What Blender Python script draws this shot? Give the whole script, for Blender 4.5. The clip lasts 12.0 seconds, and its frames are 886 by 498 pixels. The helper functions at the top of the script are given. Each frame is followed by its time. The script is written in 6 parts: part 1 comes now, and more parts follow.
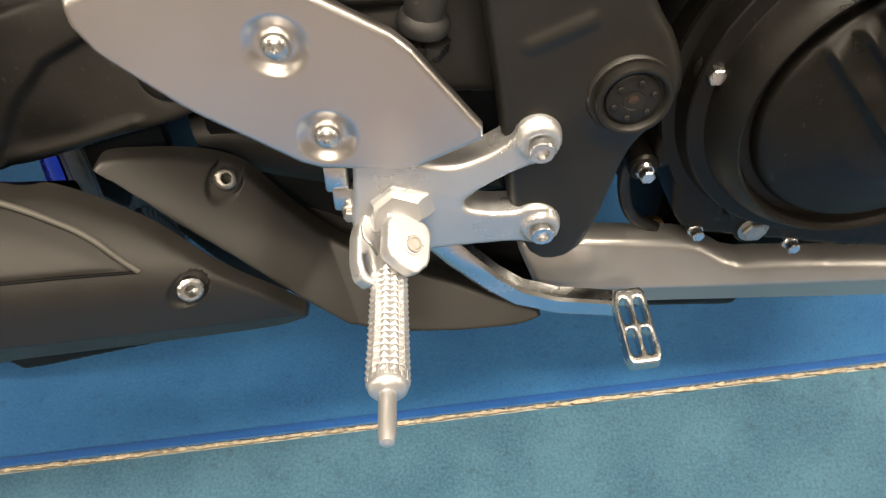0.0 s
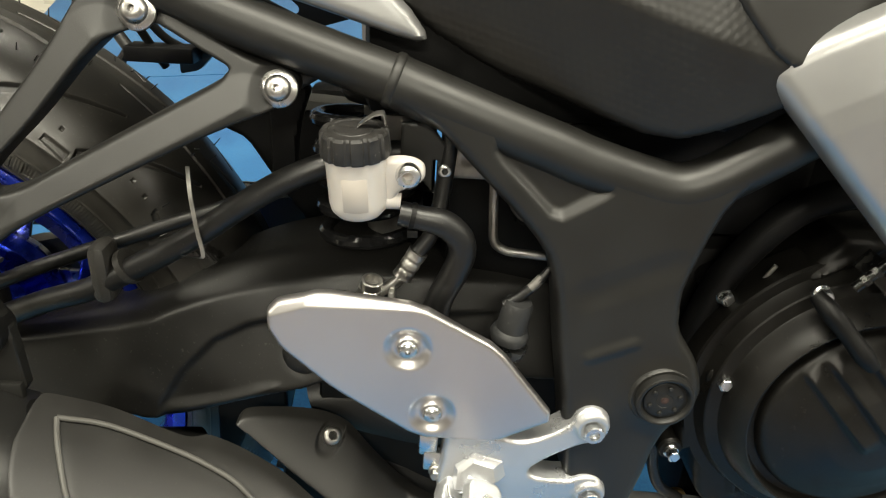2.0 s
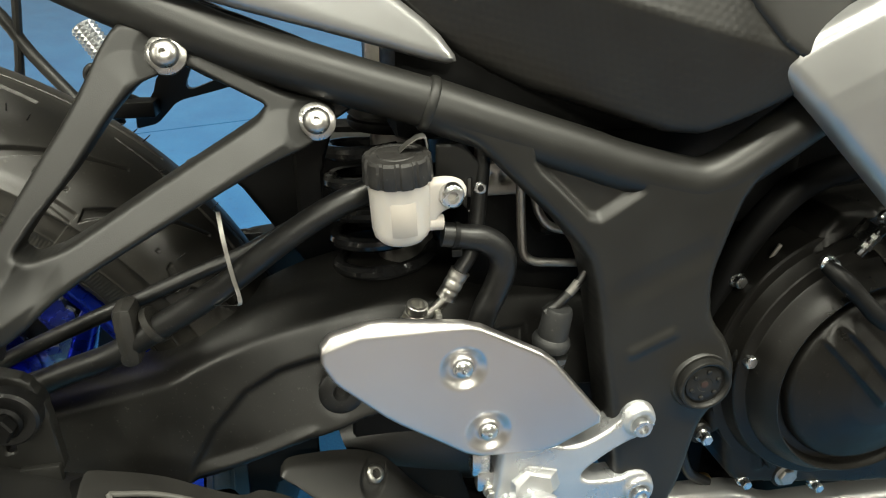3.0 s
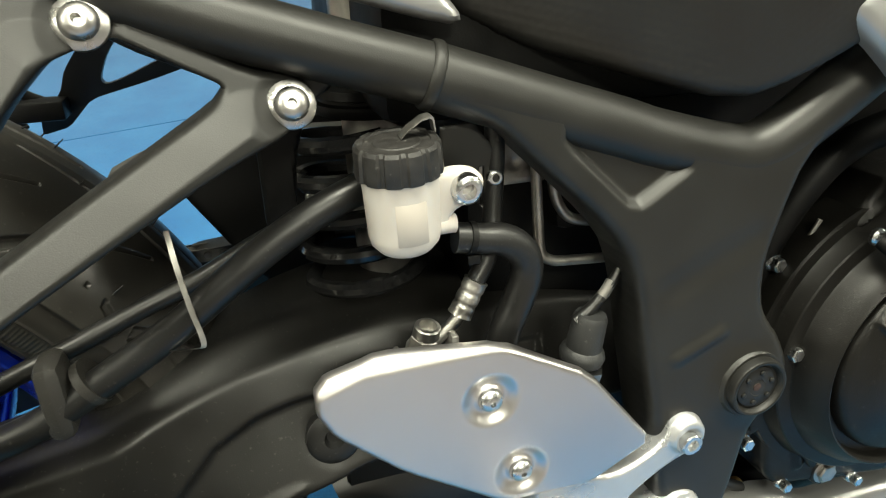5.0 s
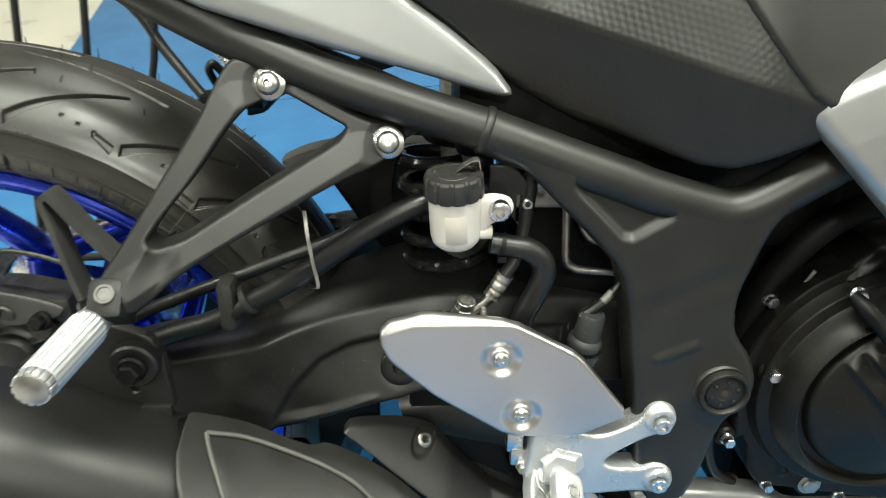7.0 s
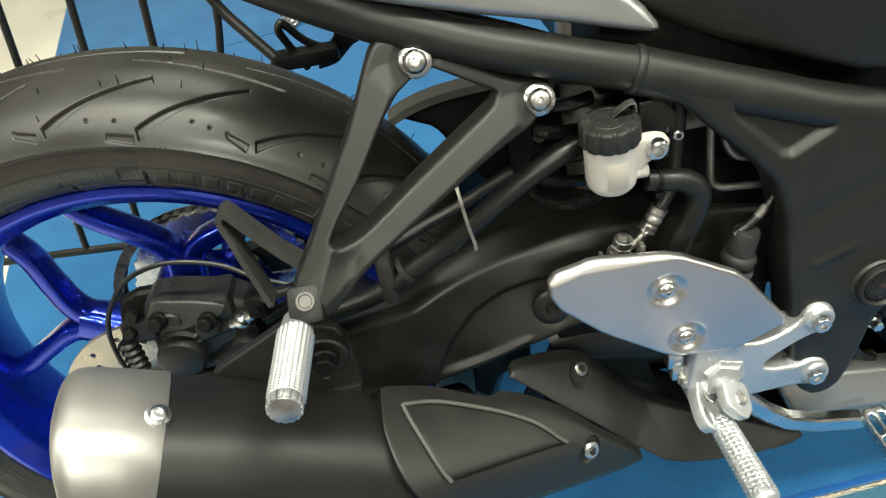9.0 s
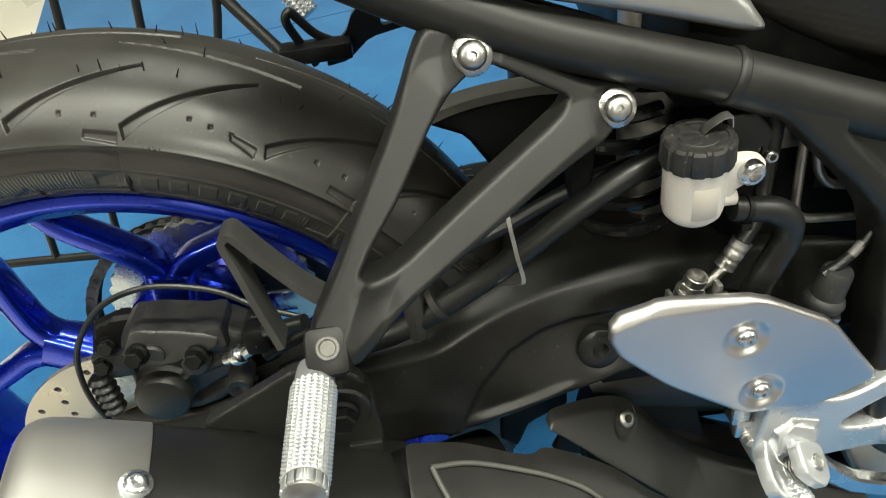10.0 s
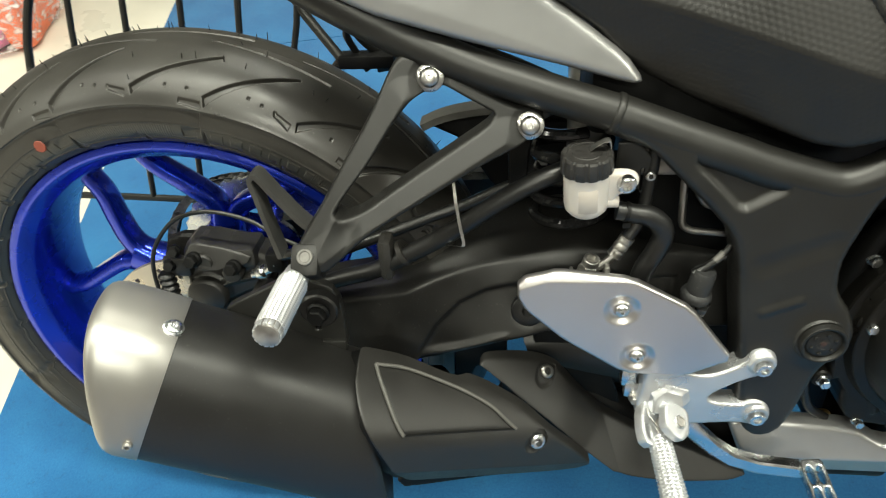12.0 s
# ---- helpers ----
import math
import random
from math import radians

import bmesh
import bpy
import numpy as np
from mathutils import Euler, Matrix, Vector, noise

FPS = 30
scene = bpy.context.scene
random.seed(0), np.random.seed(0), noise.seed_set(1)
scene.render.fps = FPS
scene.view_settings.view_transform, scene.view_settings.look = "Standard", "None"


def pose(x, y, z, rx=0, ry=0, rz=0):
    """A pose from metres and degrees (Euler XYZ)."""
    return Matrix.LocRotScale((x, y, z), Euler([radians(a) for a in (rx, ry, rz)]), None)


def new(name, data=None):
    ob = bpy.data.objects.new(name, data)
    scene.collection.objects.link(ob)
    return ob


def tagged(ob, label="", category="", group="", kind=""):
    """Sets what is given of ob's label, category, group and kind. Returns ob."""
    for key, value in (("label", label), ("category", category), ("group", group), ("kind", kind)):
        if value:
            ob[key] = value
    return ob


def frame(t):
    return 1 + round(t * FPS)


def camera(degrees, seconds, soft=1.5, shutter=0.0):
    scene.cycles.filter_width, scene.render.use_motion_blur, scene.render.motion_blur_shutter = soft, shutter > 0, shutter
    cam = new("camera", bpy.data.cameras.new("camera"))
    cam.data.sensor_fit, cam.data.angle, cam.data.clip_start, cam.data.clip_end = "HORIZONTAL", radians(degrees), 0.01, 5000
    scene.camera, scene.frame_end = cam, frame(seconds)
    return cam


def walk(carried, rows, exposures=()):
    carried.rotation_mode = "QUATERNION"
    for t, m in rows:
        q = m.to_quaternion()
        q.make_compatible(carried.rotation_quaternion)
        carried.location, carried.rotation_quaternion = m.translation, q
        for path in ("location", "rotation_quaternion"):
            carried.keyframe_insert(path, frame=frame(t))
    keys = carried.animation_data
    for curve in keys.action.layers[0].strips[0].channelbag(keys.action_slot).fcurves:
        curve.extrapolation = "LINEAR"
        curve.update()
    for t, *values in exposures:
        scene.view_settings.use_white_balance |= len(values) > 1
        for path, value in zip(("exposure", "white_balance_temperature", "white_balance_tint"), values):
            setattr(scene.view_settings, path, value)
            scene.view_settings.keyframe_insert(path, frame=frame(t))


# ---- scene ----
import collections

cam = camera(65.6, 12.0, 1.1, 0.3)
ROWS = [
    (0.0, 0.0, 0.0, 0.0, 0.0, 0.0, -0.0),
    (0.5, 0.0003, -0.0568, -0.0016, 1.76, 4.78, -4.46),
    (1.0, -0.006, -0.1044, 0.0156, 2.65, 13.57, -9.86),
    (1.5, -0.015, -0.1095, 0.0227, 1.64, 18.68, -6.94),
    (2.0, -0.0464, -0.0988, 0.0079, -0.93, 19.31, -3.48),
    (2.5, -0.0859, -0.0944, -0.0028, -3.71, 21.17, 1.27),
    (3.0, -0.1171, -0.0937, -0.0011, -5.71, 22.36, 5.82),
    (3.2, -0.1242, -0.0951, 0.0006, -6.13, 22.38, 6.92),
    (4.8, -0.1428, -0.0394, 0.0298, -8.89, 21.47, 11.52),
    (5.0, -0.1409, -0.0291, 0.0357, -9.47, 21.15, 11.97),
    (5.5, -0.1329, -0.0148, 0.0447, -9.61, 20.56, 12.2),
    (6.0, -0.136, -0.0194, 0.0438, -9.45, 20.25, 11.53),
    (6.5, -0.1304, -0.0721, 0.0275, -5.78, 20.53, 5.95),
    (7.0, -0.0959, -0.1542, -0.0027, 0.15, 19.87, -0.97),
    (7.5, -0.0558, -0.2236, -0.0187, 7.55, 20.19, -6.9),
    (7.7, -0.0542, -0.2456, -0.0161, 9.31, 17.50, -8.09),
    (9.3, -0.2014, -0.1444, 0.0516, 2.29, 10.83, 9.24),
    (9.5, -0.206, -0.1282, 0.0566, 1.85, 10.81, 8.15),
    (10.0, -0.2139, -0.1078, 0.0687, 1.57, 11.38, 6.37),
    (10.5, -0.2131, -0.1068, 0.0694, 1.21, 11.38, 6.0),
    (11.0, -0.2136, -0.1223, 0.0642, 1.65, 11.49, 5.77),
    (11.5, -0.1922, -0.1742, 0.0382, 3.27, 11.55, 2.78),
    (12.0, -0.1288, -0.2303, 0.0076, 6.59, 12.43, -3.24),
]
# the motorcycle leans on its side stand, away from the camera; STAND carries the upright machine's axes into the room
STAND = pose(0, 0, 0.2957, -12, 0, 0) @ pose(0, 0, -0.314)
HELD = STAND @ pose(0.4963, -0.4733, 0.5993, -45, 0, -2.6)
walk(cam, [(t, HELD @ pose(1.2 * x, 1.2 * y, 1.2 * z, 90 + pitch, roll, yaw)) for t, x, y, z, yaw, pitch, roll in ROWS], [(0.0, -0.08, 8200, 12), (1.2, -0.02, 7600, 6), (2.2, -0.05, 7050, 2), (3.2, 0.0, 6900, -1), (5.0, 0.22, 7050, -3), (6.2, 0.26, 6950, -3), (7.0, 0.12, 6500, -3), (7.5, -0.14, 6700, -3), (9.5, -0.17, 6750, -2), (12.0, -0.12, 6800, -2)])

# ---- light: a closed showroom under unseen ceiling panels ----
world = bpy.data.worlds.new("room_air")
scene.world = world
world.use_nodes = True
world.node_tree.nodes["Background"].inputs[0].default_value = (0.8, 0.9, 1.0, 1)
world.node_tree.nodes["Background"].inputs[1].default_value = 0.02
# panels are assumed; the last two were added to brighten the frame's recess
LAMPS = [(0.7, -0.55, 2.4, 0.3, 130), (-1.2, -0.6, 1.2, 0.3, 40), (0.3, 1.5, 1.2, 0.3, 38), (0.3, -2.8, 1.2, 0.3, 115), (4.2, -1.2, 0.6, 2.4, 165), (-4.2, -1.6, 0.6, 2.4, 150)]
for lx, ly, long, wide, lw in LAMPS:
    data = bpy.data.lights.new("assumed_panel_light", "AREA")
    data.shape, data.size, data.size_y, data.energy, data.color = "RECTANGLE", long, wide, lw, (1.0, 0.955, 0.89)
    new("assumed_panel_light", data).matrix_basis = pose(lx, ly, 2.93)


# ---- materials ----
def material(name, colour, rough=0.5, metal=0.0, vary=0.15, scale=30.0, bump=0.0, grain=900.0, coat=0.0, rough_vary=0.12, spec=0.5, dust=0.0):
    """A painted, moulded or metal surface: two scales of variation in colour and gloss, fine relief, a little dust."""
    m = bpy.data.materials.new(name)
    m.use_nodes = True
    nt = m.node_tree
    b = nt.nodes["Principled BSDF"]
    b.inputs["Metallic"].default_value, b.inputs["Coat Weight"].default_value = metal, coat
    b.inputs["Coat Roughness"].default_value = 0.08
    b.inputs["Specular IOR Level"].default_value = spec
    co = nt.nodes.new("ShaderNodeTexCoord")
    big, fine = nt.nodes.new("ShaderNodeTexNoise"), nt.nodes.new("ShaderNodeTexNoise")
    big.inputs["Scale"].default_value, big.inputs["Detail"].default_value = scale, 6
    fine.inputs["Scale"].default_value, fine.inputs["Detail"].default_value = grain, 3
    for n in (big, fine):
        nt.links.new(co.outputs["Object"], n.inputs["Vector"])
    ramp = nt.nodes.new("ShaderNodeMapRange")
    ramp.inputs[1].default_value, ramp.inputs[2].default_value = 0.3, 0.7
    ramp.inputs[3].default_value, ramp.inputs[4].default_value = 1 - vary, 1 + vary
    nt.links.new(big.outputs[0], ramp.inputs[0])
    mul = nt.nodes.new("ShaderNodeVectorMath")
    mul.operation = "SCALE"
    mul.inputs[0].default_value = colour
    nt.links.new(ramp.outputs[0], mul.inputs["Scale"])
    out = mul.outputs[0]
    if dust:
        spot = nt.nodes.new("ShaderNodeTexNoise")
        spot.inputs["Scale"].default_value, spot.inputs["Detail"].default_value = 420, 2
        nt.links.new(co.outputs["Object"], spot.inputs["Vector"])
        cut = nt.nodes.new("ShaderNodeMapRange")
        cut.inputs[1].default_value, cut.inputs[2].default_value, cut.inputs[4].default_value = 0.66, 0.76, dust
        nt.links.new(spot.outputs[0], cut.inputs[0])
        mix = nt.nodes.new("ShaderNodeMix")
        mix.data_type = "RGBA"
        mix.inputs[7].default_value = (0.35, 0.33, 0.3, 1)
        nt.links.new(cut.outputs[0], mix.inputs[0])
        nt.links.new(out, mix.inputs[6])
        out = mix.outputs[2]
    nt.links.new(out, b.inputs["Base Color"])
    rr = nt.nodes.new("ShaderNodeMapRange")
    rr.inputs[1].default_value, rr.inputs[2].default_value = 0.3, 0.7
    rr.inputs[3].default_value, rr.inputs[4].default_value = max(0.02, rough - rough_vary), min(1, rough + rough_vary)
    nt.links.new(big.outputs[0], rr.inputs[0])
    nt.links.new(rr.outputs[0], b.inputs["Roughness"])
    if bump:
        bp = nt.nodes.new("ShaderNodeBump")
        bp.inputs["Strength"].default_value, bp.inputs["Distance"].default_value = bump, 0.0006
        nt.links.new(fine.outputs[0], bp.inputs["Height"])
        nt.links.new(bp.outputs[0], b.inputs["Normal"])
    return m


BLACK_PAINT = material("satin_black_paint", (0.0105, 0.0103, 0.0093), 0.42, spec=0.45, vary=0.12, bump=0.12, grain=1800, rough_vary=0.05)
GREY_PAINT = material("satin_charcoal_paint", (0.0105, 0.0103, 0.0096), 0.43, spec=0.33, vary=0.12, bump=0.12, grain=1800, rough_vary=0.05)
# paler than the bracket's paint: light on the hook's upturned leg is coloured in
HOOK_PAINT = material("lit_hook_grey", (0.032, 0.0315, 0.03), 0.4, vary=0.15, bump=0.12, grain=1800, rough_vary=0.05)
BLACK_PLASTIC = material("moulded_black_plastic", (0.022, 0.0208, 0.0187), 0.4, vary=0.15, bump=0.35, grain=1600, dust=0.12)
SMOOTH_PLASTIC = material("smooth_black_plastic", (0.014, 0.0135, 0.0125), 0.42, vary=0.1, bump=0.05, grain=2400, spec=0.45, rough_vary=0.05)
# near-black for dull black parts; also stands in for shade in gaps
DARK = material("black_part_and_gap_shade", (0.003, 0.003, 0.003), 0.5, spec=0.2, vary=0.3, bump=0.2, dust=0.02)
ENGINE = material("black_engine_casing", (0.0062, 0.0058, 0.0051), 0.38, spec=0.23, vary=0.2, bump=0.25, grain=1400, dust=0.05)
CALIPER = material("dark_caliper_paint", (0.015, 0.0145, 0.0135), 0.4, vary=0.2, scale=60, bump=0.4, grain=1200, dust=0.1)
RUBBER = material("black_rubber", (0.006, 0.006, 0.006), 0.38, vary=0.2, bump=0.15, dust=0.1)
SHIELD_PLASTIC = material("grained_black_plastic", (0.012, 0.0114, 0.0103), 0.45, vary=0.12, scale=40, bump=0.2, grain=2600, dust=0.03, rough_vary=0.05)
GREY_RUBBER = material("dusty_grey_rubber", (0.018, 0.0185, 0.019), 0.55, vary=0.2, bump=0.2, dust=0.1)
BLACK_ZINC = material("black_zinc_steel", (0.05, 0.05, 0.048), 0.25, metal=0.9, vary=0.2, scale=120, bump=0.1)
GLOSS_BLACK = material("glossy_black_spring_paint", (0.03, 0.03, 0.031), 0.16, metal=0.6, vary=0.1, rough_vary=0.04)
# grey puts the light on panel edges and mudguard ledge into the colour
LIT_PLASTIC = material("lit_grey_plastic", (0.07, 0.068, 0.062), 0.55, vary=0.15, scale=60, bump=0.3)
TYRE = material("tyre_rubber", (0.022, 0.0206, 0.0178), 0.4, vary=0.35, scale=11, bump=0.12, grain=1500, rough_vary=0.12, spec=0.6, dust=0.08)
BLUE_RIM = material("metallic_blue_paint", (0.007, 0.032, 0.47), 0.26, metal=0.8, vary=0.1, coat=0.7, rough_vary=0.06)
SILVER_PLATE = material("frosted_silver_plate", (0.63, 0.61, 0.607), 0.36, metal=1.0, vary=0.05, scale=9, bump=0.05, grain=2500, rough_vary=0.05)
CAST_ALU = material("bead_blasted_aluminium", (0.55, 0.56, 0.575), 0.32, metal=0.75, vary=0.06, bump=0.25, grain=2200, rough_vary=0.06)
BRUSHED = material("brushed_steel_cap", (0.36, 0.35, 0.33), 0.5, metal=0.9, vary=0.04, scale=6, bump=0.08, grain=2500)
CHROME = material("zinc_plated_steel", (0.65, 0.66, 0.665), 0.26, metal=1.0, vary=0.06, scale=60, bump=0.06, rough_vary=0.05)
BOLT_STEEL = material("satin_bolt_steel", (0.5, 0.49, 0.475), 0.32, metal=1.0, vary=0.15, scale=90, bump=0.1)
DULL_STEEL = material("dull_steel", (0.4, 0.39, 0.37), 0.4, metal=1.0, vary=0.25, scale=90, bump=0.2)
MATT_BLACK = material("matt_black_heatproof_paint", (0.0075, 0.0073, 0.0068), 0.42, vary=0.15, scale=20, bump=0.15, grain=1800, rough_vary=0.06, dust=0.04)
DUSTY_PAINT = material("dusty_satin_black_paint", (0.0085, 0.0081, 0.0074), 0.42, spec=0.42, vary=0.2, scale=25, bump=0.14, grain=1800, rough_vary=0.08, dust=0.09)
WORN_STEEL = material("worn_pin_steel", (0.17, 0.165, 0.155), 0.6, metal=0.7, vary=0.3, scale=200, bump=0.3)
BRASS = material("yellow_zinc_steel", (0.5, 0.33, 0.13), 0.35, metal=1.0, vary=0.3, scale=120)
DISC = material("ground_disc_steel", (0.52, 0.47, 0.4), 0.35, metal=0.9, vary=0.1, bump=0.1)
SILVER_PAINT = material("silver_metallic_paint", (0.34, 0.34, 0.34), 0.36, metal=0.7, vary=0.04, bump=0.05, grain=3000, coat=0.5, rough_vary=0.03)
BLUE_STRIPE = material("blue_stripe_paint", (0.005, 0.015, 0.35), 0.3, vary=0.05, coat=0.5)
WHITE_PLASTIC = material("milky_white_plastic", (0.54, 0.505, 0.47), 0.4, vary=0.04, bump=0.08)
WHITE_PLASTIC.node_tree.nodes["Principled BSDF"].inputs["Subsurface Weight"].default_value = 0.35
WHITE_PLASTIC.node_tree.nodes["Principled BSDF"].inputs["Subsurface Radius"].default_value = (0.006, 0.005, 0.004)
WINDOW_PLASTIC = material("fluid_tinted_plastic", (0.4, 0.365, 0.33), 0.4, vary=0.05)
WALL = material("pale_wall_paint", (0.34, 0.33, 0.315), 0.8, vary=0.08, scale=3)
CEILING = material("white_ceiling_paint", (0.34, 0.34, 0.33), 0.9, vary=0.06, scale=3)
TILE = material("cream_floor_tile", (0.72, 0.68, 0.58), 0.35, vary=0.06, scale=6)
PINK = material("magenta_print", (0.62, 0.2, 0.42), 0.5, vary=0.2, scale=9)
ORANGE = material("orange_print", (0.7, 0.16, 0.07), 0.5, vary=0.2, scale=9)
PAPER = material("crumpled_plastic_wrap", (0.6, 0.55, 0.53), 0.3, vary=0.3, scale=20)
WRAP = material("clear_crumpled_film", (0.85, 0.82, 0.82), 0.22, vary=0.05, scale=12)
film_streaks, film_range = WRAP.node_tree.nodes.new("ShaderNodeTexNoise"), WRAP.node_tree.nodes.new("ShaderNodeMapRange")
film_streaks.inputs["Scale"].default_value, film_streaks.inputs["Detail"].default_value, film_streaks.inputs["Distortion"].default_value = 14, 5, 1.5
film_range.inputs[1].default_value, film_range.inputs[2].default_value, film_range.inputs[3].default_value, film_range.inputs[4].default_value = 0.45, 0.68, 0.08, 0.85
WRAP.node_tree.links.new(film_streaks.outputs[0], film_range.inputs[0])
WRAP.node_tree.links.new(film_range.outputs[0], WRAP.node_tree.nodes["Principled BSDF"].inputs["Alpha"])
RED_PAINT = material("red_paint_dot", (0.22, 0.05, 0.03), 0.6, vary=0.2)
THREAD = material("frayed_jute_backing", (0.5, 0.44, 0.34), 0.9, vary=0.5, scale=160)


def carpet(name, colour, colour2, specks=0.25):
    m = material(name, colour, 0.95, vary=0.1, scale=5, bump=0.5, grain=1100, spec=0.1)
    nt = m.node_tree
    b = nt.nodes["Principled BSDF"]
    fibre = nt.nodes.new("ShaderNodeTexNoise")
    fibre.inputs["Scale"].default_value, fibre.inputs["Detail"].default_value = 330, 5
    tc = nt.nodes.new("ShaderNodeTexCoord")
    nt.links.new(tc.outputs["Object"], fibre.inputs["Vector"])
    patch = nt.nodes.new("ShaderNodeTexNoise")
    patch.inputs["Scale"].default_value, patch.inputs["Detail"].default_value = 9, 8
    nt.links.new(tc.outputs["Object"], patch.inputs["Vector"])
    add = nt.nodes.new("ShaderNodeMath")
    add.operation = "MULTIPLY_ADD"
    add.inputs[1].default_value = 0.9
    nt.links.new(fibre.outputs[0], add.inputs[0])
    nt.links.new(patch.outputs[0], add.inputs[2])
    r = nt.nodes.new("ShaderNodeMapRange")
    r.inputs[1].default_value, r.inputs[2].default_value = 0.55, 1.35
    nt.links.new(add.outputs[0], r.inputs[0])
    mix = nt.nodes.new("ShaderNodeMix")
    mix.data_type = "RGBA"
    mix.inputs[6].default_value, mix.inputs[7].default_value = (*colour, 1), (*colour2, 1)
    nt.links.new(r.outputs[0], mix.inputs[0])
    speck = nt.nodes.new("ShaderNodeTexNoise")
    speck.inputs["Scale"].default_value, speck.inputs["Detail"].default_value, speck.inputs["Roughness"].default_value = 70, 6, 0.7
    nt.links.new(tc.outputs["Object"], speck.inputs["Vector"])
    spots = nt.nodes.new("ShaderNodeMapRange")
    spots.inputs[1].default_value, spots.inputs[2].default_value, spots.inputs[3].default_value, spots.inputs[4].default_value = 0.30, 0.45, specks, 0.0
    nt.links.new(speck.outputs[0], spots.inputs[0])
    worn = nt.nodes.new("ShaderNodeMix")
    worn.data_type = "RGBA"
    worn.inputs[7].default_value = (0.02, 0.03, 0.032, 1)
    nt.links.new(spots.outputs[0], worn.inputs[0])
    nt.links.new(mix.outputs[2], worn.inputs[6])
    nt.links.new(worn.outputs[2], b.inputs["Base Color"])
    b.inputs["Sheen Weight"].default_value = 0.3
    return m


BLUE_CARPET = carpet("blue_needle_felt_carpet", (0.012, 0.093, 0.265), (0.032, 0.18, 0.395))
TEAL_CARPET = carpet("teal_needle_felt_carpet", (0.016, 0.066, 0.118), (0.072, 0.178, 0.255), 0.4)

HEM_CARPET = carpet("deep_blue_carpet_hem", (0.007, 0.07, 0.25), (0.012, 0.1, 0.35))
UNSEEN_GREY = carpet("unseen_grey_felt", (0.14, 0.122, 0.128), (0.21, 0.184, 0.19))


def honeycomb(m):
    """Moulded six-sided dimples over the seat's side: three waves at sixty degrees."""
    nt = m.node_tree
    tc = nt.nodes.new("ShaderNodeTexCoord")
    total = None
    for turn in (0, 60, 120):
        dot = nt.nodes.new("ShaderNodeVectorMath")
        dot.operation = "DOT_PRODUCT"
        k = 2 * math.pi / (0.005 * 0.866)
        dot.inputs[1].default_value = (k * math.cos(radians(turn + 15)), 0, k * math.sin(radians(turn + 15)))
        nt.links.new(tc.outputs["Object"], dot.inputs[0])
        wave = nt.nodes.new("ShaderNodeMath")
        wave.operation = "COSINE"
        nt.links.new(dot.outputs["Value"], wave.inputs[0])
        if total is None:
            total = wave
        else:
            add = nt.nodes.new("ShaderNodeMath")
            add.operation = "ADD"
            nt.links.new(total.outputs[0], add.inputs[0])
            nt.links.new(wave.outputs[0], add.inputs[1])
            total = add
    bp = nt.nodes.new("ShaderNodeBump")
    bp.inputs["Strength"].default_value, bp.inputs["Distance"].default_value = 0.09, 0.0003
    nt.links.new(total.outputs[0], bp.inputs["Height"])
    nt.links.new(bp.outputs[0], nt.nodes["Principled BSDF"].inputs["Normal"])
    return m


DUSTY = material("dusty_black_cap", (0.018, 0.017, 0.016), 0.5, vary=0.4, scale=160, bump=0.3, grain=900, dust=0.25)
DIMPLED = honeycomb(material("dimpled_black_plastic", (0.0132, 0.0126, 0.0115), 0.45, vary=0.1, spec=0.42))


# ---- shapes: each gives (vertices, faces) ----
def join(*geos):
    vs, fs, n = [], [], 0
    for v, f in geos:
        vs += [tuple(p) for p in v]
        fs += [tuple(i + n for i in face) for face in f]
        n += len(v)
    return vs, fs


def moved(geo, m):
    return [tuple(m @ Vector(p)) for p in geo[0]], geo[1]


def box(x0, y0, z0, x1, y1, z1, bevel=0.002):
    bm = bmesh.new()
    bmesh.ops.create_cube(bm, size=1, matrix=Matrix.LocRotScale(((x0 + x1) / 2, (y0 + y1) / 2, (z0 + z1) / 2), None, (abs(x1 - x0), abs(y1 - y0), abs(z1 - z0))))
    if bevel:
        bmesh.ops.bevel(bm, geom=bm.edges[:], offset=bevel, segments=2, affect="EDGES", profile=0.5)
    bm.verts.index_update()
    geo = [tuple(v.co) for v in bm.verts], [tuple(v.index for v in f.verts) for f in bm.faces]
    bm.free()
    return geo


def smooth_line(points, per=8):
    """A Catmull-Rom curve through points of any dimension."""
    p = np.array(points, float)
    p = np.vstack([2 * p[0] - p[1], p, 2 * p[-1] - p[-2]])
    out = []
    for i in range(1, len(p) - 2):
        for s in np.arange(per) / per:
            a, b, c, d = p[i - 1 : i + 3]
            out.append(0.5 * (2 * b + (c - a) * s + (2 * a - 5 * b + 4 * c - d) * s**2 + (3 * b - a - 3 * c + d) * s**3))
    return np.array(out + [p[-2]])


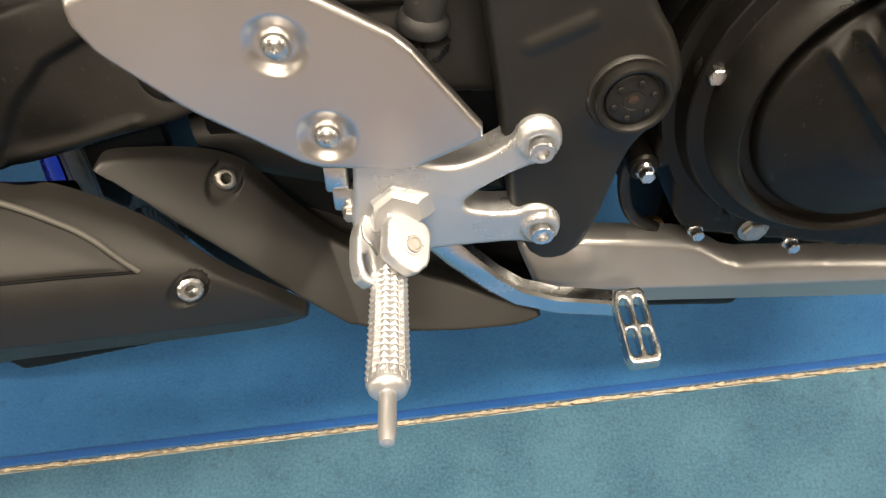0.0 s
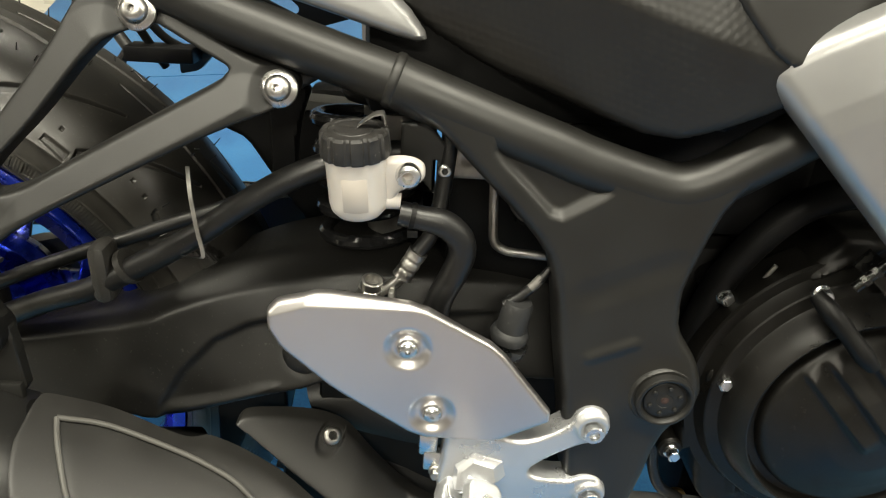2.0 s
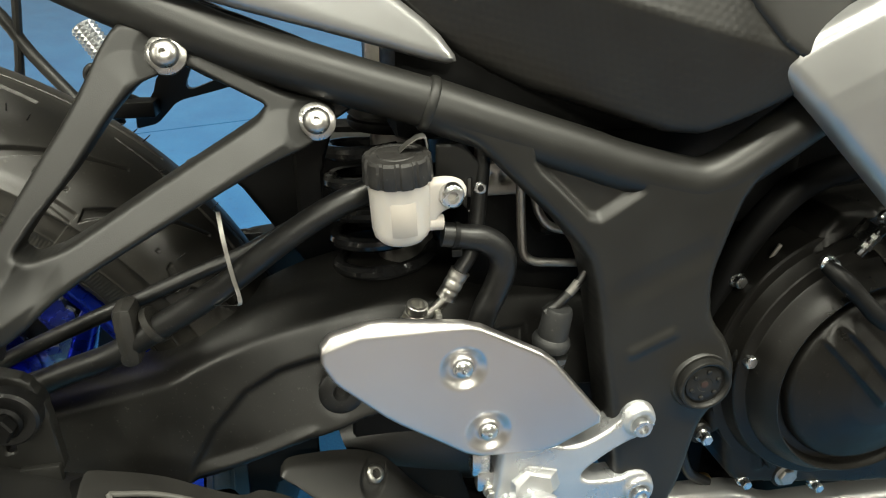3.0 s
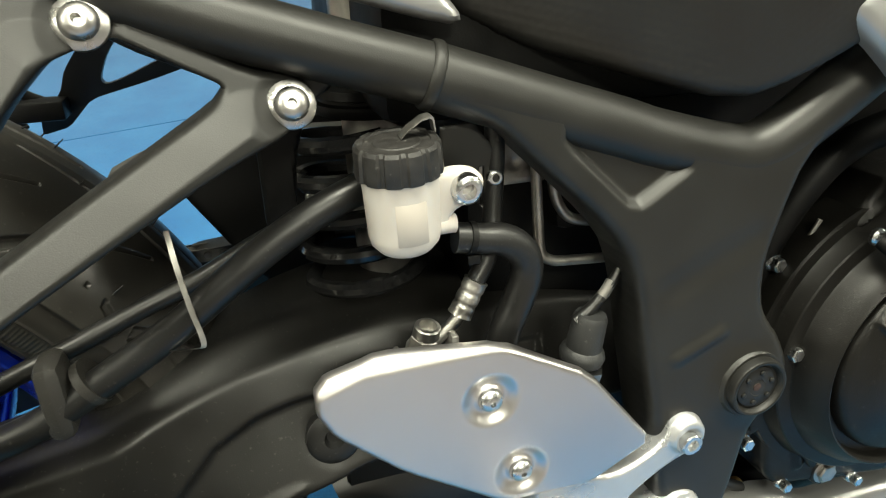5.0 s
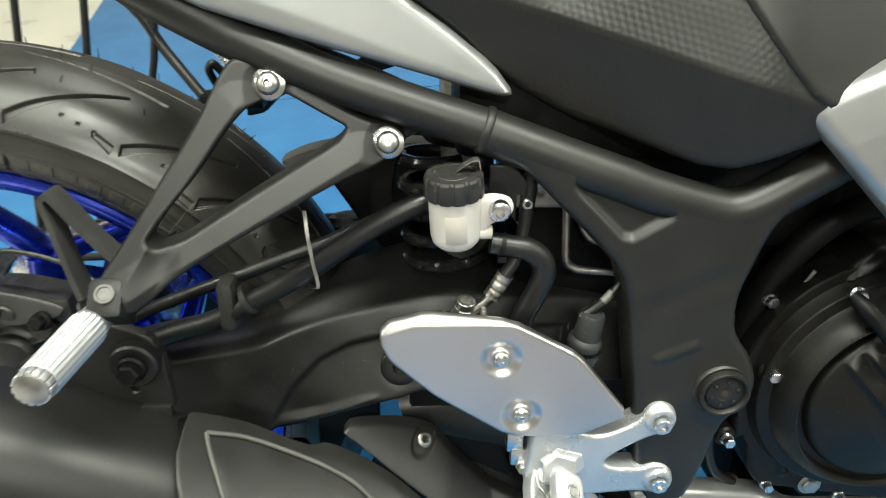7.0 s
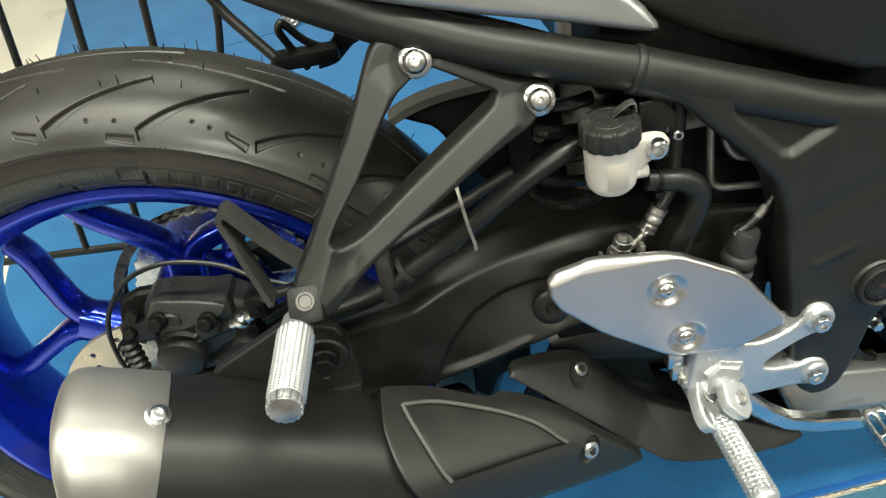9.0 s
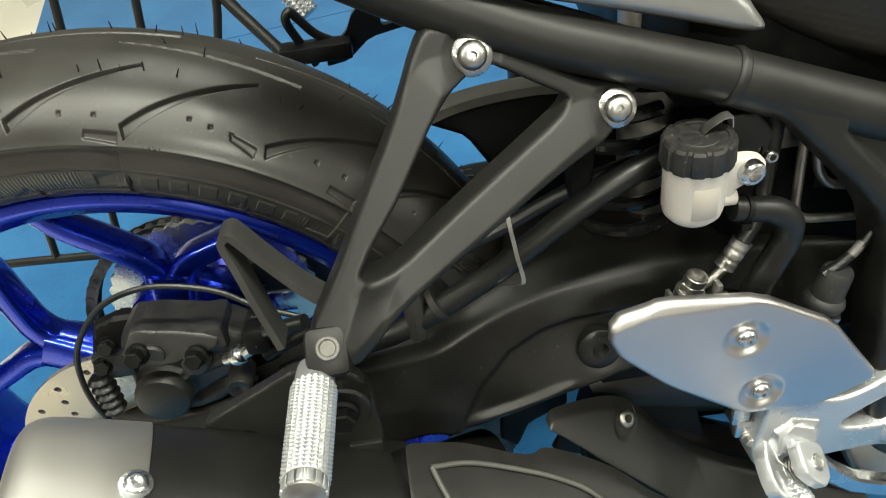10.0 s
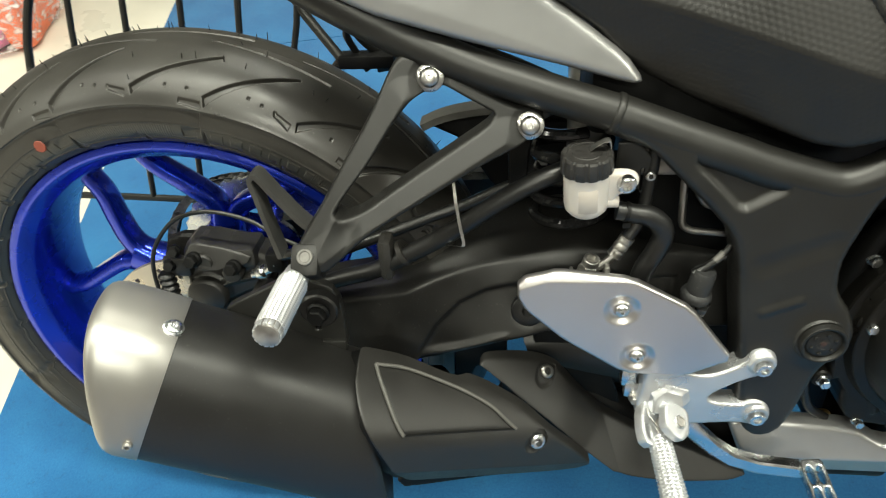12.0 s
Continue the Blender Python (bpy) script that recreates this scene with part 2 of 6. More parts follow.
def tube(points, radius, sides=16, per=8):
    """A round hose or rod along a smooth line; radius is one number or one for each point."""
    r = np.full(len(points), radius) if np.isscalar(radius) else np.array(radius, float)
    line = smooth_line(np.hstack([np.array(points, float), r[:, None]]), per) if len(points) > 2 or per > 1 else np.hstack([np.array(points, float), r[:, None]])
    c, r = line[:, :3], line[:, 3]
    tan = np.gradient(c, axis=0)
    tan /= np.linalg.norm(tan, axis=1)[:, None]
    up = np.cross(tan[0], (0.3, 0.9, 0.2))
    vs, fs = [], []
    a = np.arange(sides) * 2 * np.pi / sides
    for k in range(len(c)):
        up = up - tan[k] * (up @ tan[k])
        up /= np.linalg.norm(up)
        side = np.cross(tan[k], up)
        vs += [tuple(c[k] + r[k] * (np.cos(q) * up + np.sin(q) * side)) for q in a]
    for k in range(len(c) - 1):
        for j in range(sides):
            n = (j + 1) % sides
            fs.append((k * sides + j, k * sides + n, (k + 1) * sides + n, (k + 1) * sides + j))
    fs.append(tuple(reversed(range(sides))))
    fs.append(tuple(range((len(c) - 1) * sides, len(c) * sides)))
    return vs, fs


def lathe(profile, sides=48, closed=False):
    """A body turned about the y axis from (y, radius) pairs."""
    vs, fs, n = [], [], len(profile)
    for k in range(sides):
        a = 2 * math.pi * k / sides
        vs += [(r * math.cos(a), y, r * math.sin(a)) for y, r in profile]
    for k in range(sides):
        m = (k + 1) % sides
        for j in range(n if closed else n - 1):
            i = (j + 1) % n
            fs.append((k * n + j, k * n + i, m * n + i, m * n + j))
    if not closed:
        fs.append(tuple(k * n for k in range(sides)))
        fs.append(tuple(k * n + n - 1 for k in reversed(range(sides))))
    return vs, fs


def loft(sections):
    """A skin over sections, each a ring of as many points, with both ends closed."""
    n = len(sections[0])
    vs = [tuple(p) for s in sections for p in s]
    fs = []
    for k in range(len(sections) - 1):
        for j in range(n):
            i = (j + 1) % n
            fs.append((k * n + j, k * n + i, (k + 1) * n + i, (k + 1) * n + j))
    fs.append(tuple(reversed(range(n))))
    fs.append(tuple(range((len(sections) - 1) * n, len(sections) * n)))
    return vs, fs


def rounded(poly, times=2, cut=0.25):
    """An outline with its corners cut round."""
    p = np.array(poly, float)
    for _ in range(times):
        q = np.roll(p, -1, 0)
        p = np.stack([p + cut * (q - p), q - cut * (q - p)], 1).reshape(-1, 2)
    return p


def edge_distance(poly, x, z):
    """How far inside (plus) or outside (minus) of an outline points lie, and the nearest points on it."""
    p = np.array(poly, float)
    q = np.roll(p, -1, 0)
    best = np.full(x.shape, 1e9)
    nx, nz = np.zeros_like(x), np.zeros_like(x)
    inside = np.zeros(x.shape, bool)
    for (ax, az), (bx, bz) in zip(p, q):
        dx, dz = bx - ax, bz - az
        s = np.clip(((x - ax) * dx + (z - az) * dz) / (dx * dx + dz * dz + 1e-18), 0, 1)
        cx, cz = ax + s * dx, az + s * dz
        d = np.hypot(x - cx, z - cz)
        near = d < best
        best, nx, nz = np.where(near, d, best), np.where(near, cx, nx), np.where(near, cz, nz)
        if abs(dz) > 1e-15:
            inside ^= ((az > z) != (bz > z)) & (x < dx * (z - az) / dz + ax)
    return np.where(inside, best, -best), nx, nz


def ease(v):
    v = np.clip(v, 0, 1)
    return v * v * (3 - 2 * v)


def pit(poly, depth, wall):
    """A recess (or, with a negative depth, a raised field) with sloping walls."""
    return lambda x, z: depth * ease(edge_distance(poly, x, z)[0] / wall)


def bump_at(cx, cz, radius, depth, power=1.0):
    return lambda x, z: depth * ease(1 - np.hypot(x - cx, z - cz) / radius) ** power


def groove(points, width, depth):
    """A crease along an open line."""
    def f(x, z):
        d = np.full(x.shape, 1e9)
        for (ax, az), (bx, bz) in zip(points, points[1:]):
            dx, dz = bx - ax, bz - az
            s = np.clip(((x - ax) * dx + (z - az) * dz) / (dx * dx + dz * dz), 0, 1)
            d = np.minimum(d, np.hypot(x - ax - s * dx, z - az - s * dz))
        return depth * ease(1 - d / width)
    return f


def crest(points, width, height):
    """A sharp crest along an open line, its flanks falling straight to both sides."""
    def f(x, z):
        d = np.full(x.shape, 1e9)
        for (ax, az), (bx, bz) in zip(points, points[1:]):
            dx, dz = bx - ax, bz - az
            s = np.clip(((x - ax) * dx + (z - az) * dz) / (dx * dx + dz * dz), 0, 1)
            d = np.minimum(d, np.hypot(x - ax - s * dx, z - az - s * dz))
        return -height * np.clip(1 - d / width, 0, 1)
    return f


def cast(outline, face, thick, edge=0.003, step=0.002, relief=(), holes=()):
    """A casting seen from the side: its outline in x and z, face(x, z) the y of its outer face, rounded at the edges by edge, with reliefs on it, and thick deep."""
    poly = np.array(outline, float)
    gx = np.arange(poly[:, 0].min() - step, poly[:, 0].max() + 2 * step, step)
    gz = np.arange(poly[:, 1].min() - step, poly[:, 1].max() + 2 * step, step)
    x, z = np.meshgrid(gx, gz, indexing="ij")
    d, nx, nz = edge_distance(poly, x, z)
    for h in holes:
        dh, hx, hz = edge_distance(h, x, z)
        swap = -dh < d
        d, nx, nz = np.where(swap, -dh, d), np.where(swap, hx, nx), np.where(swap, hz, nz)
    out = d < 0.25 * step
    x, z, d = np.where(out, nx, x), np.where(out, nz, z), np.where(out, 0, d)
    r = max(edge, 1e-6)
    y = face(x, z) + np.where(d < r, r - np.sqrt(np.maximum(r * r - (r - d) ** 2, 0)), 0)
    for f in relief:
        y = y + f(x, z)
    back = np.maximum(face(x, z) + thick, y + 0.0005)
    keep = ~(out[:-1, :-1] & out[1:, :-1] & out[:-1, 1:] & out[1:, 1:])
    ids = np.arange(x.size).reshape(x.shape)
    a, b, c, e = ids[:-1, :-1][keep], ids[1:, :-1][keep], ids[1:, 1:][keep], ids[:-1, 1:][keep]
    quads = np.stack([a, b, c, e], 1)
    used = np.unique(quads)
    at = np.full(x.size, -1)
    at[used] = np.arange(len(used))
    quads = at[quads]
    n = len(used)
    front = np.stack([x.ravel()[used], y.ravel()[used], z.ravel()[used]], 1)
    rear = np.stack([x.ravel()[used], back.ravel()[used], z.ravel()[used]], 1)
    sides = collections.Counter()
    order = {}
    for q in quads.tolist():
        for i in range(4):
            k = (q[i], q[(i + 1) % 4])
            sides[tuple(sorted(k))] += 1
            order[tuple(sorted(k))] = k
    walls = [(k[1], k[0], k[0] + n, k[1] + n) for s, k in order.items() if sides[s] == 1]
    return np.vstack([front, rear]).tolist(), [tuple(q) for q in quads.tolist()] + [tuple(i + n for i in reversed(q)) for q in quads.tolist()] + walls


def flat(y):
    return lambda x, z: 0 * x + y


def plane(p0, p1, p2):
    """The y of a plane through three places, for cast()."""
    n = (Vector(p1) - Vector(p0)).cross(Vector(p2) - Vector(p0))
    return lambda x, z: p0[1] - (n.x * (x - p0[0]) + n.z * (z - p0[2])) / n.y


def part(name, geo, mat, parent, label="", m=None, sharp=35, kind=""):
    mesh = bpy.data.meshes.new(name)
    mesh.from_pydata([tuple(v) for v in geo[0]], [], [tuple(f) for f in geo[1]])
    mesh.validate()
    mesh.materials.append(mat)
    mesh.shade_smooth()
    mesh.set_sharp_from_angle(angle=radians(sharp))
    mesh.update()
    ob = new(name, mesh)
    ob.parent = parent
    if m is not None:
        ob.matrix_basis = m
    return tagged(ob, label=label, kind=kind)


def again(ob, m, parent=None):
    """One more of a part, on the same mesh."""
    o = new(ob.name.split(".")[0], ob.data)
    o.parent = parent or ob.parent
    o.matrix_basis = m
    return tagged(o, label=ob.get("label", ""))


def thing(name, label, category, m=None, group="", kind=""):
    ob = new(name)
    ob.empty_display_size = 0.1
    if m is not None:
        ob.matrix_basis = m
    return tagged(ob, label, category, group, kind)


def hexagon(r, y0, y1, chamfer=0.15):
    ring = lambda s, y: [(s * r * math.cos(k * math.pi / 3), y, s * r * math.sin(k * math.pi / 3)) for k in range(6)]
    return loft([ring(1, y1), ring(1, y0 + chamfer * r), ring(1 - chamfer, y0)])


def button_head(r, h):
    """A socket head with a six-sided hole, its axis along y, its top at -h."""
    hole = lambda y, s: [(s * r * 0.44 * math.cos(k * math.pi / 12) * (1 - 0.06 * (k % 4 == 2)), y, s * r * 0.48 * math.sin(k * math.pi / 12) * (1 - 0.06 * (k % 4 == 2))) for k in range(24)]
    ring = lambda y, s: [(s * r * math.cos(k * math.pi / 12), y, s * r * math.sin(k * math.pi / 12)) for k in range(24)]
    return loft([ring(0.001, 1), ring(-0.25 * h, 1), ring(-0.7 * h, 0.93), ring(-0.95 * h, 0.75), ring(-h, 0.62), hole(-h, 1.05), hole(0.3 * h, 0.95)])


def dome_head(r, h):
    """A domed head with a small six-sided hole."""
    hole = lambda y, q: [(q * r * 0.22 * math.cos(k * math.pi / 12) * (1 - 0.06 * (k % 4 == 2)), y, q * r * 0.22 * math.sin(k * math.pi / 12) * (1 - 0.06 * (k % 4 == 2))) for k in range(24)]
    ring = lambda y, q: [(q * r * math.cos(k * math.pi / 12), y, q * r * math.sin(k * math.pi / 12)) for k in range(24)]
    return loft([ring(0.001, 1)] + [ring(-h * math.sin(radians(a)), math.cos(radians(a))) for a in (0, 15, 30, 45, 58, 68)] + [hole(-0.95 * h, 1.1), hole(-0.3 * h, 0.95)])


def washer_head(r, h):
    """A domed head that runs out into a sloping collar, with a small six-sided hole."""
    hole = lambda y, q: [(q * r * 0.17 * math.cos(k * math.pi / 12) * (1 - 0.06 * (k % 4 == 2)), y, q * r * 0.17 * math.sin(k * math.pi / 12) * (1 - 0.06 * (k % 4 == 2))) for k in range(24)]
    ring = lambda y, q: [(q * r * math.cos(k * math.pi / 12), y, q * r * math.sin(k * math.pi / 12)) for k in range(24)]
    return loft([ring(0.001, 1), ring(-0.08 * h, 0.98), ring(-0.28 * h, 0.8), ring(-0.34 * h, 0.7), ring(-0.52 * h, 0.66), ring(-0.72 * h, 0.56), ring(-0.86 * h, 0.4), ring(-0.9 * h, 0.26), hole(-0.9 * h, 1.1), hole(-0.4 * h, 0.95)])


def cap_head(r, h):
    hole = lambda y, s: [(s * r * 0.55 * math.cos(k * math.pi / 12) * (1 - 0.06 * (k % 4 == 2)), y, s * r * 0.55 * math.sin(k * math.pi / 12) * (1 - 0.06 * (k % 4 == 2))) for k in range(24)]
    ring = lambda y, s: [(s * r * math.cos(k * math.pi / 12), y, s * r * math.sin(k * math.pi / 12)) for k in range(24)]
    return loft([ring(0.001, 1), ring(-0.85 * h, 1), ring(-h, 0.9), hole(-h, 1.05), hole(-0.4 * h, 1.0)])


def flange_hex(r, h):
    """A six-sided bolt head on a round flange."""
    return join(lathe([(0.001, r * 1.25), (-0.2 * h, r * 1.25), (-0.35 * h, r * 1.05), (-0.35 * h, 0.0001)], 24), hexagon(r, -h, -0.3 * h))


def lathe_at(place, r, h):
    """A round boss facing outwards."""
    return moved(lathe([(0.01, r), (-0.7 * h, r), (-h, 0.85 * r), (-h, 0.45 * r), (-0.8 * h, 0.0001)], 24), pose(*place))


BOLTS = {}


def bolt(kind, r, h, place, mat, parent, label="", turn=(0, 0, 0), name="bolt"):
    key = (kind, r, h, mat.name)
    m = pose(*place, *turn)
    if key in BOLTS:
        o = new(name, BOLTS[key])
        o.parent, o.matrix_basis = parent, m
        return tagged(o, label=label)
    o = part(name, kind(r, h), mat, parent, label, m, 30)
    BOLTS[key] = o.data
    return o


def bent(points, per=5):
    """A smooth line with the direction across it in x and z."""
    line = smooth_line(points, per)
    tan = np.gradient(line, axis=0)
    size = np.hypot(tan[:, 0], tan[:, 2])
    return [(*p, -t[2] / k, t[0] / k) for p, t, k in zip(line, tan, size)]


def strip(points, half, depth):
    """A flat bar bent along a line, half wide to each side and depth deep."""
    return loft([[(x + w * nx, y + q, z + w * nz) for w, q in ((-half, -0.8 * depth), (-0.8 * half, -depth), (0.8 * half, -depth), (half, -0.8 * depth), (half, depth), (-half, depth))] for x, y, z, nx, nz in bent(points)])


# ---- the room ----
def ground_sheet(name, corners, mat, z, label, thick=0.0):
    vs = [(x, y, z) for x, y in corners]
    n = len(vs)
    fs = [tuple(range(n))]
    if thick:
        vs += [(x, y, z - thick) for x, y in corners]
        fs += [(i, i + n, (i + 1) % n + n, (i + 1) % n) for i in range(n)]
    return tagged(part(name, (vs, fs), mat, None), label, "carpet" if "carpet" in name else "floor", kind="structure")


ground_sheet("floor", [(-6, -6), (6, -6), (6, 6), (-6, 6)], TILE, -0.008, "cream glazed showroom floor tiles")
# the blue carpet ends at a slanting edge behind the wheel; a second strip joins it along a frayed seam
SEAM = lambda x: -0.201 + 0.082 * (x - 0.085)
BACK = lambda x: 1.243 + 0.22 * (x + 0.15)
EDGE = lambda y: -0.456 - 0.157 * y
ground_sheet("carpet_blue", [(EDGE(SEAM(-0.45)), SEAM(-0.45) + 0.002), (4, SEAM(4) + 0.002), (4, BACK(4)), (EDGE(1.22), BACK(EDGE(1.22)))], BLUE_CARPET, 0.0, "bright blue felt carpet under the motorcycle", 0.008)
ground_sheet("carpet_blue_back", [(EDGE(1.22), BACK(EDGE(1.22)) + 0.004), (4, BACK(4) + 0.004), (4, 5), (EDGE(5), 5)], BLUE_CARPET, 0.0, "bright blue felt carpet strip behind the motorcycle", 0.008)
ground_sheet("carpet_teal", [(EDGE(-0.5), -0.5), (4, -0.25), (4, SEAM(4) - 0.005), (EDGE(SEAM(-0.45)), SEAM(-0.45) - 0.005)], TEAL_CARPET, 0.0, "worn teal felt carpet with a frayed edge", 0.008)
ground_sheet("carpet_blue_front", [(EDGE(-0.94), -0.94), (4, -0.81), (4, -0.255), (EDGE(-0.505), -0.505)], BLUE_CARPET, 0.0, "blue felt carpet across the showroom", 0.008)
# unseen grey sheet added for the tone the heel guard and black parts reflect
ground_sheet("carpet_unseen_grey", [(-5, -5), (5, -5), (5, -0.78), (-5, -1.08)], UNSEEN_GREY, -0.001, "unseen grey carpet added for reflections", 0.006)
random.seed(4)
lumps = [(x, SEAM(x) - 0.003 + random.uniform(-0.0008, 0.0008), -0.0016 + random.uniform(-0.0012, 0.0004), random.choice((0.0004, 0.0014, 0.0018, 0.002, 0.0024))) for x in np.arange(-0.44, 1.6, 0.0045)]
tagged(part("seam_trim", tube([p[:3] for p in lumps], [p[3] for p in lumps], 6, 1), THREAD, None), "frayed tan backing along the carpet seam", "seam", kind="structure")
hem = [[(x, SEAM(x) + 0.0015 + dy, dz) for dy, dz in ((-0.001, -0.004), (-0.0006, 0.0006), (0.0012, 0.0022), (0.004, 0.0026), (0.007, 0.0018), (0.0085, -0.002))] for x in np.arange(-0.45, 3.9, 0.05)]
tagged(part("carpet_hem", loft(hem), HEM_CARPET, None), "darker blue pressed hem along the carpet seam", "carpet edge", kind="structure")
random.seed(3)
frays = []
for k in range(700):
    fx = random.uniform(-0.3, 1.4)
    fy = SEAM(fx) - 0.003
    a, s = random.uniform(0, 6.28), random.uniform(0.001, 0.004)
    frays.append(tube([(fx, fy, 0.0005), (fx + s * math.cos(a), fy + 0.5 * s * math.sin(a), 0.0015)], 0.0004, 4, 1))
tagged(part("seam_fray", join(*frays), THREAD, None, kind="stuff"), "loose tan fibres along the carpet seam", "fibres", kind="stuff")


def wall(name, x0, y0, x1, y1, label):
    return tagged(part(name, box(x0, y0, -0.01, x1, y1, 3.0, 0), WALL, None), label, "wall", kind="structure")


wall("wall_north", -6.1, 6, 6.1, 6.15, "plain pale painted showroom wall")
wall("wall_south", -6.1, -6.15, 6.1, -6, "plain pale painted showroom wall")
wall("wall_east", 6, -6, 6.15, 6, "plain pale painted showroom wall")
wall("wall_west", -6.15, -6, -6, 6, "plain pale painted showroom wall")
tagged(part("ceiling", box(-6.15, -6.15, 3.0, 6.15, 6.15, 3.1, 0), CEILING, None), "plain pale grey showroom ceiling", "ceiling", kind="structure")

# ---- the motorcycle ----
bike = thing("motorcycle", "black and silver sports motorcycle with blue wheels on its side stand", "motorcycle", STAND)
AXLE = pose(0.017, -0.013, 0.329, 4.2, 0, -2.6)

# rear wheel
wheel = new("rear_wheel")
wheel.parent, wheel.matrix_basis = bike, AXLE
tagged(wheel, "blue cast wheel with a treaded black tyre")


def tyre_geo():
    half = [(0.0, 0.314), (0.02, 0.3122), (0.038, 0.3068), (0.052, 0.2985), (0.0635, 0.2865), (0.069, 0.2772), (0.07, 0.275), (0.0682, 0.2732), (0.0688, 0.262), (0.0675, 0.252), (0.0645, 0.2435), (0.0605, 0.2375), (0.0575, 0.2345), (0.053, 0.2335)]
    h = smooth_line(half, 6)
    prof = np.vstack([np.stack([-h[::-1, 0], h[::-1, 1]], 1), h[1:]])
    arc = np.r_[0, np.cumsum(np.hypot(*np.diff(prof, axis=0).T))]
    last = np.interp(0.035, prof[:, 0], arc)
    s = np.r_[np.linspace(0, last, 270, endpoint=False), np.linspace(last, arc[-1], 40)]
    y, r = np.interp(s, arc, prof[:, 0]), np.interp(s, arc, prof[:, 1])
    a = np.radians(np.r_[np.linspace(30, 175, 1500, endpoint=False), np.linspace(175, 390, 240, endpoint=False)])
    turns = len(a)
    A, Y = np.meshgrid(a, y, indexing="ij")
    R = np.repeat(r[None], turns, 0)
    depth = np.zeros_like(R)
    pitch, reach = radians(30), 0.3025
    # one pitch holds two slanting grooves, two slots, six pin holes and a long shallow groove near the crown:
    # start and end as degrees and metres from the middle, half widths, depth
    cuts = [(30.0, 0.0655, 16.2, 0.026, 0.0027, 0.0011, 0.005), (13.3, 0.0628, -1.0, 0.0285, 0.0027, 0.0011, 0.005), (34.4, 0.0668, 30.6, 0.0677, 0.0012, 0.0016, 0.0022), (17.6, 0.0612, 14.5, 0.0645, 0.0013, 0.0019, 0.0022), (32.5, 0.0055, 11.6, 0.0145, 0.0006, 0.0022, 0.0022)]
    cuts += [(d, y, d - 0.35, y, 0.0009, 0.0009, 0.002) for d, y in ((22.8, 0.0575), (20.3, 0.059), (17.8, 0.0602), (7.3, 0.0594), (3.4, 0.06), (-1.3, 0.0602))]
    for side in (-1, 1):
        u = ((A - radians(47.6) + (0.5 * pitch if side > 0 else 0)) % pitch) * reach
        v = side * Y
        for shift in (-pitch * reach, 0, pitch * reach):
            for (u0, v0, u1, v1, w0, w1, dep) in cuts:
                u0, u1 = radians(u0) * reach, radians(u1) * reach
                du, dv = u1 - u0, v1 - v0
                long = math.hypot(du, dv)
                t = ((u + shift - u0) * du + (v - v0) * dv) / long
                across = np.abs((u + shift - u0) * dv - (v - v0) * du) / long
                w = w0 + (w1 - w0) * np.clip(t / long, 0, 1)
                inner = np.minimum(np.minimum(t, long - t) + 0.0004, w - across)
                depth = np.maximum(depth, dep * ease(inner / 0.0011 + 0.35))
    lean = np.clip(np.abs(Y) / 0.07, 0, 1)
    rib = np.zeros_like(R)
    for r0, w, hgt in ((0.2585, 0.0009, 0.0006), (0.2405, 0.001, 0.0008)):
        rib = np.maximum(rib, hgt * ease(1 - np.abs(R - r0) / w) * (np.abs(Y) > 0.05))
    cell = (A / (2 * np.pi) * 6 + 0.1) % 1
    block = (cell < 0.42) * ((A * 14) % 1 < 0.62) * (np.abs(R - 0.2495) < 0.0055) * (np.abs(Y) > 0.06)
    fine = ((A * 110) % 1 < 0.5) * (cell > 0.5) * (np.abs(R - 0.2495) < 0.007) * (np.abs(Y) > 0.06)
    R = R - depth * (1 - 0.5 * lean)
    Y = Y + np.sign(Y) * (rib + 0.0005 * block + 0.00015 * fine) - np.sign(Y) * depth * 0.6 * lean
    v = np.stack([R * np.cos(A), Y, R * np.sin(A)], -1).reshape(-1, 3)
    n = len(y)
    i, j = np.meshgrid(np.arange(turns), np.arange(n - 1), indexing="ij")
    k = (i + 1) % turns
    f = np.stack([i * n + j, i * n + j + 1, k * n + j + 1, k * n + j], -1).reshape(-1, 4)
    return v.tolist(), f.tolist()


tyre = part("tyre", tyre_geo(), TYRE, wheel, "black rubber tyre with slanting grooves and moulding hairs", sharp=50)
random.seed(5)
hairs = []
for k in range(60):
    a = radians(random.uniform(35, 165))
    y = random.choice((-0.055, -0.035, -0.012, 0.0, 0.02, 0.033, 0.05)) + random.uniform(-0.003, 0.003)
    r = float(np.interp(abs(y), [0, 0.02, 0.038, 0.052, 0.0635], [0.314, 0.3122, 0.3068, 0.2985, 0.2865]))
    l, b = random.uniform(0.003, 0.008), random.uniform(-0.25, 0.25)
    hairs.append(tube([(r * math.cos(a), y, r * math.sin(a)), ((r + l) * math.cos(a + b * 0.03), y + b * l, (r + l) * math.sin(a + b * 0.03))], [0.0006, 0.0003], 5, 1))
part("moulding_hairs", join(*hairs), RUBBER, wheel, kind="stuff")
part("paint_dot", lathe([(0.0, 0.006), (-0.0006, 0.0055), (-0.0008, 0.001)], 20), RED_PAINT, wheel, "faded red paint dot", pose(-0.108, -0.0708, 0.2335, 0, 0, 0))

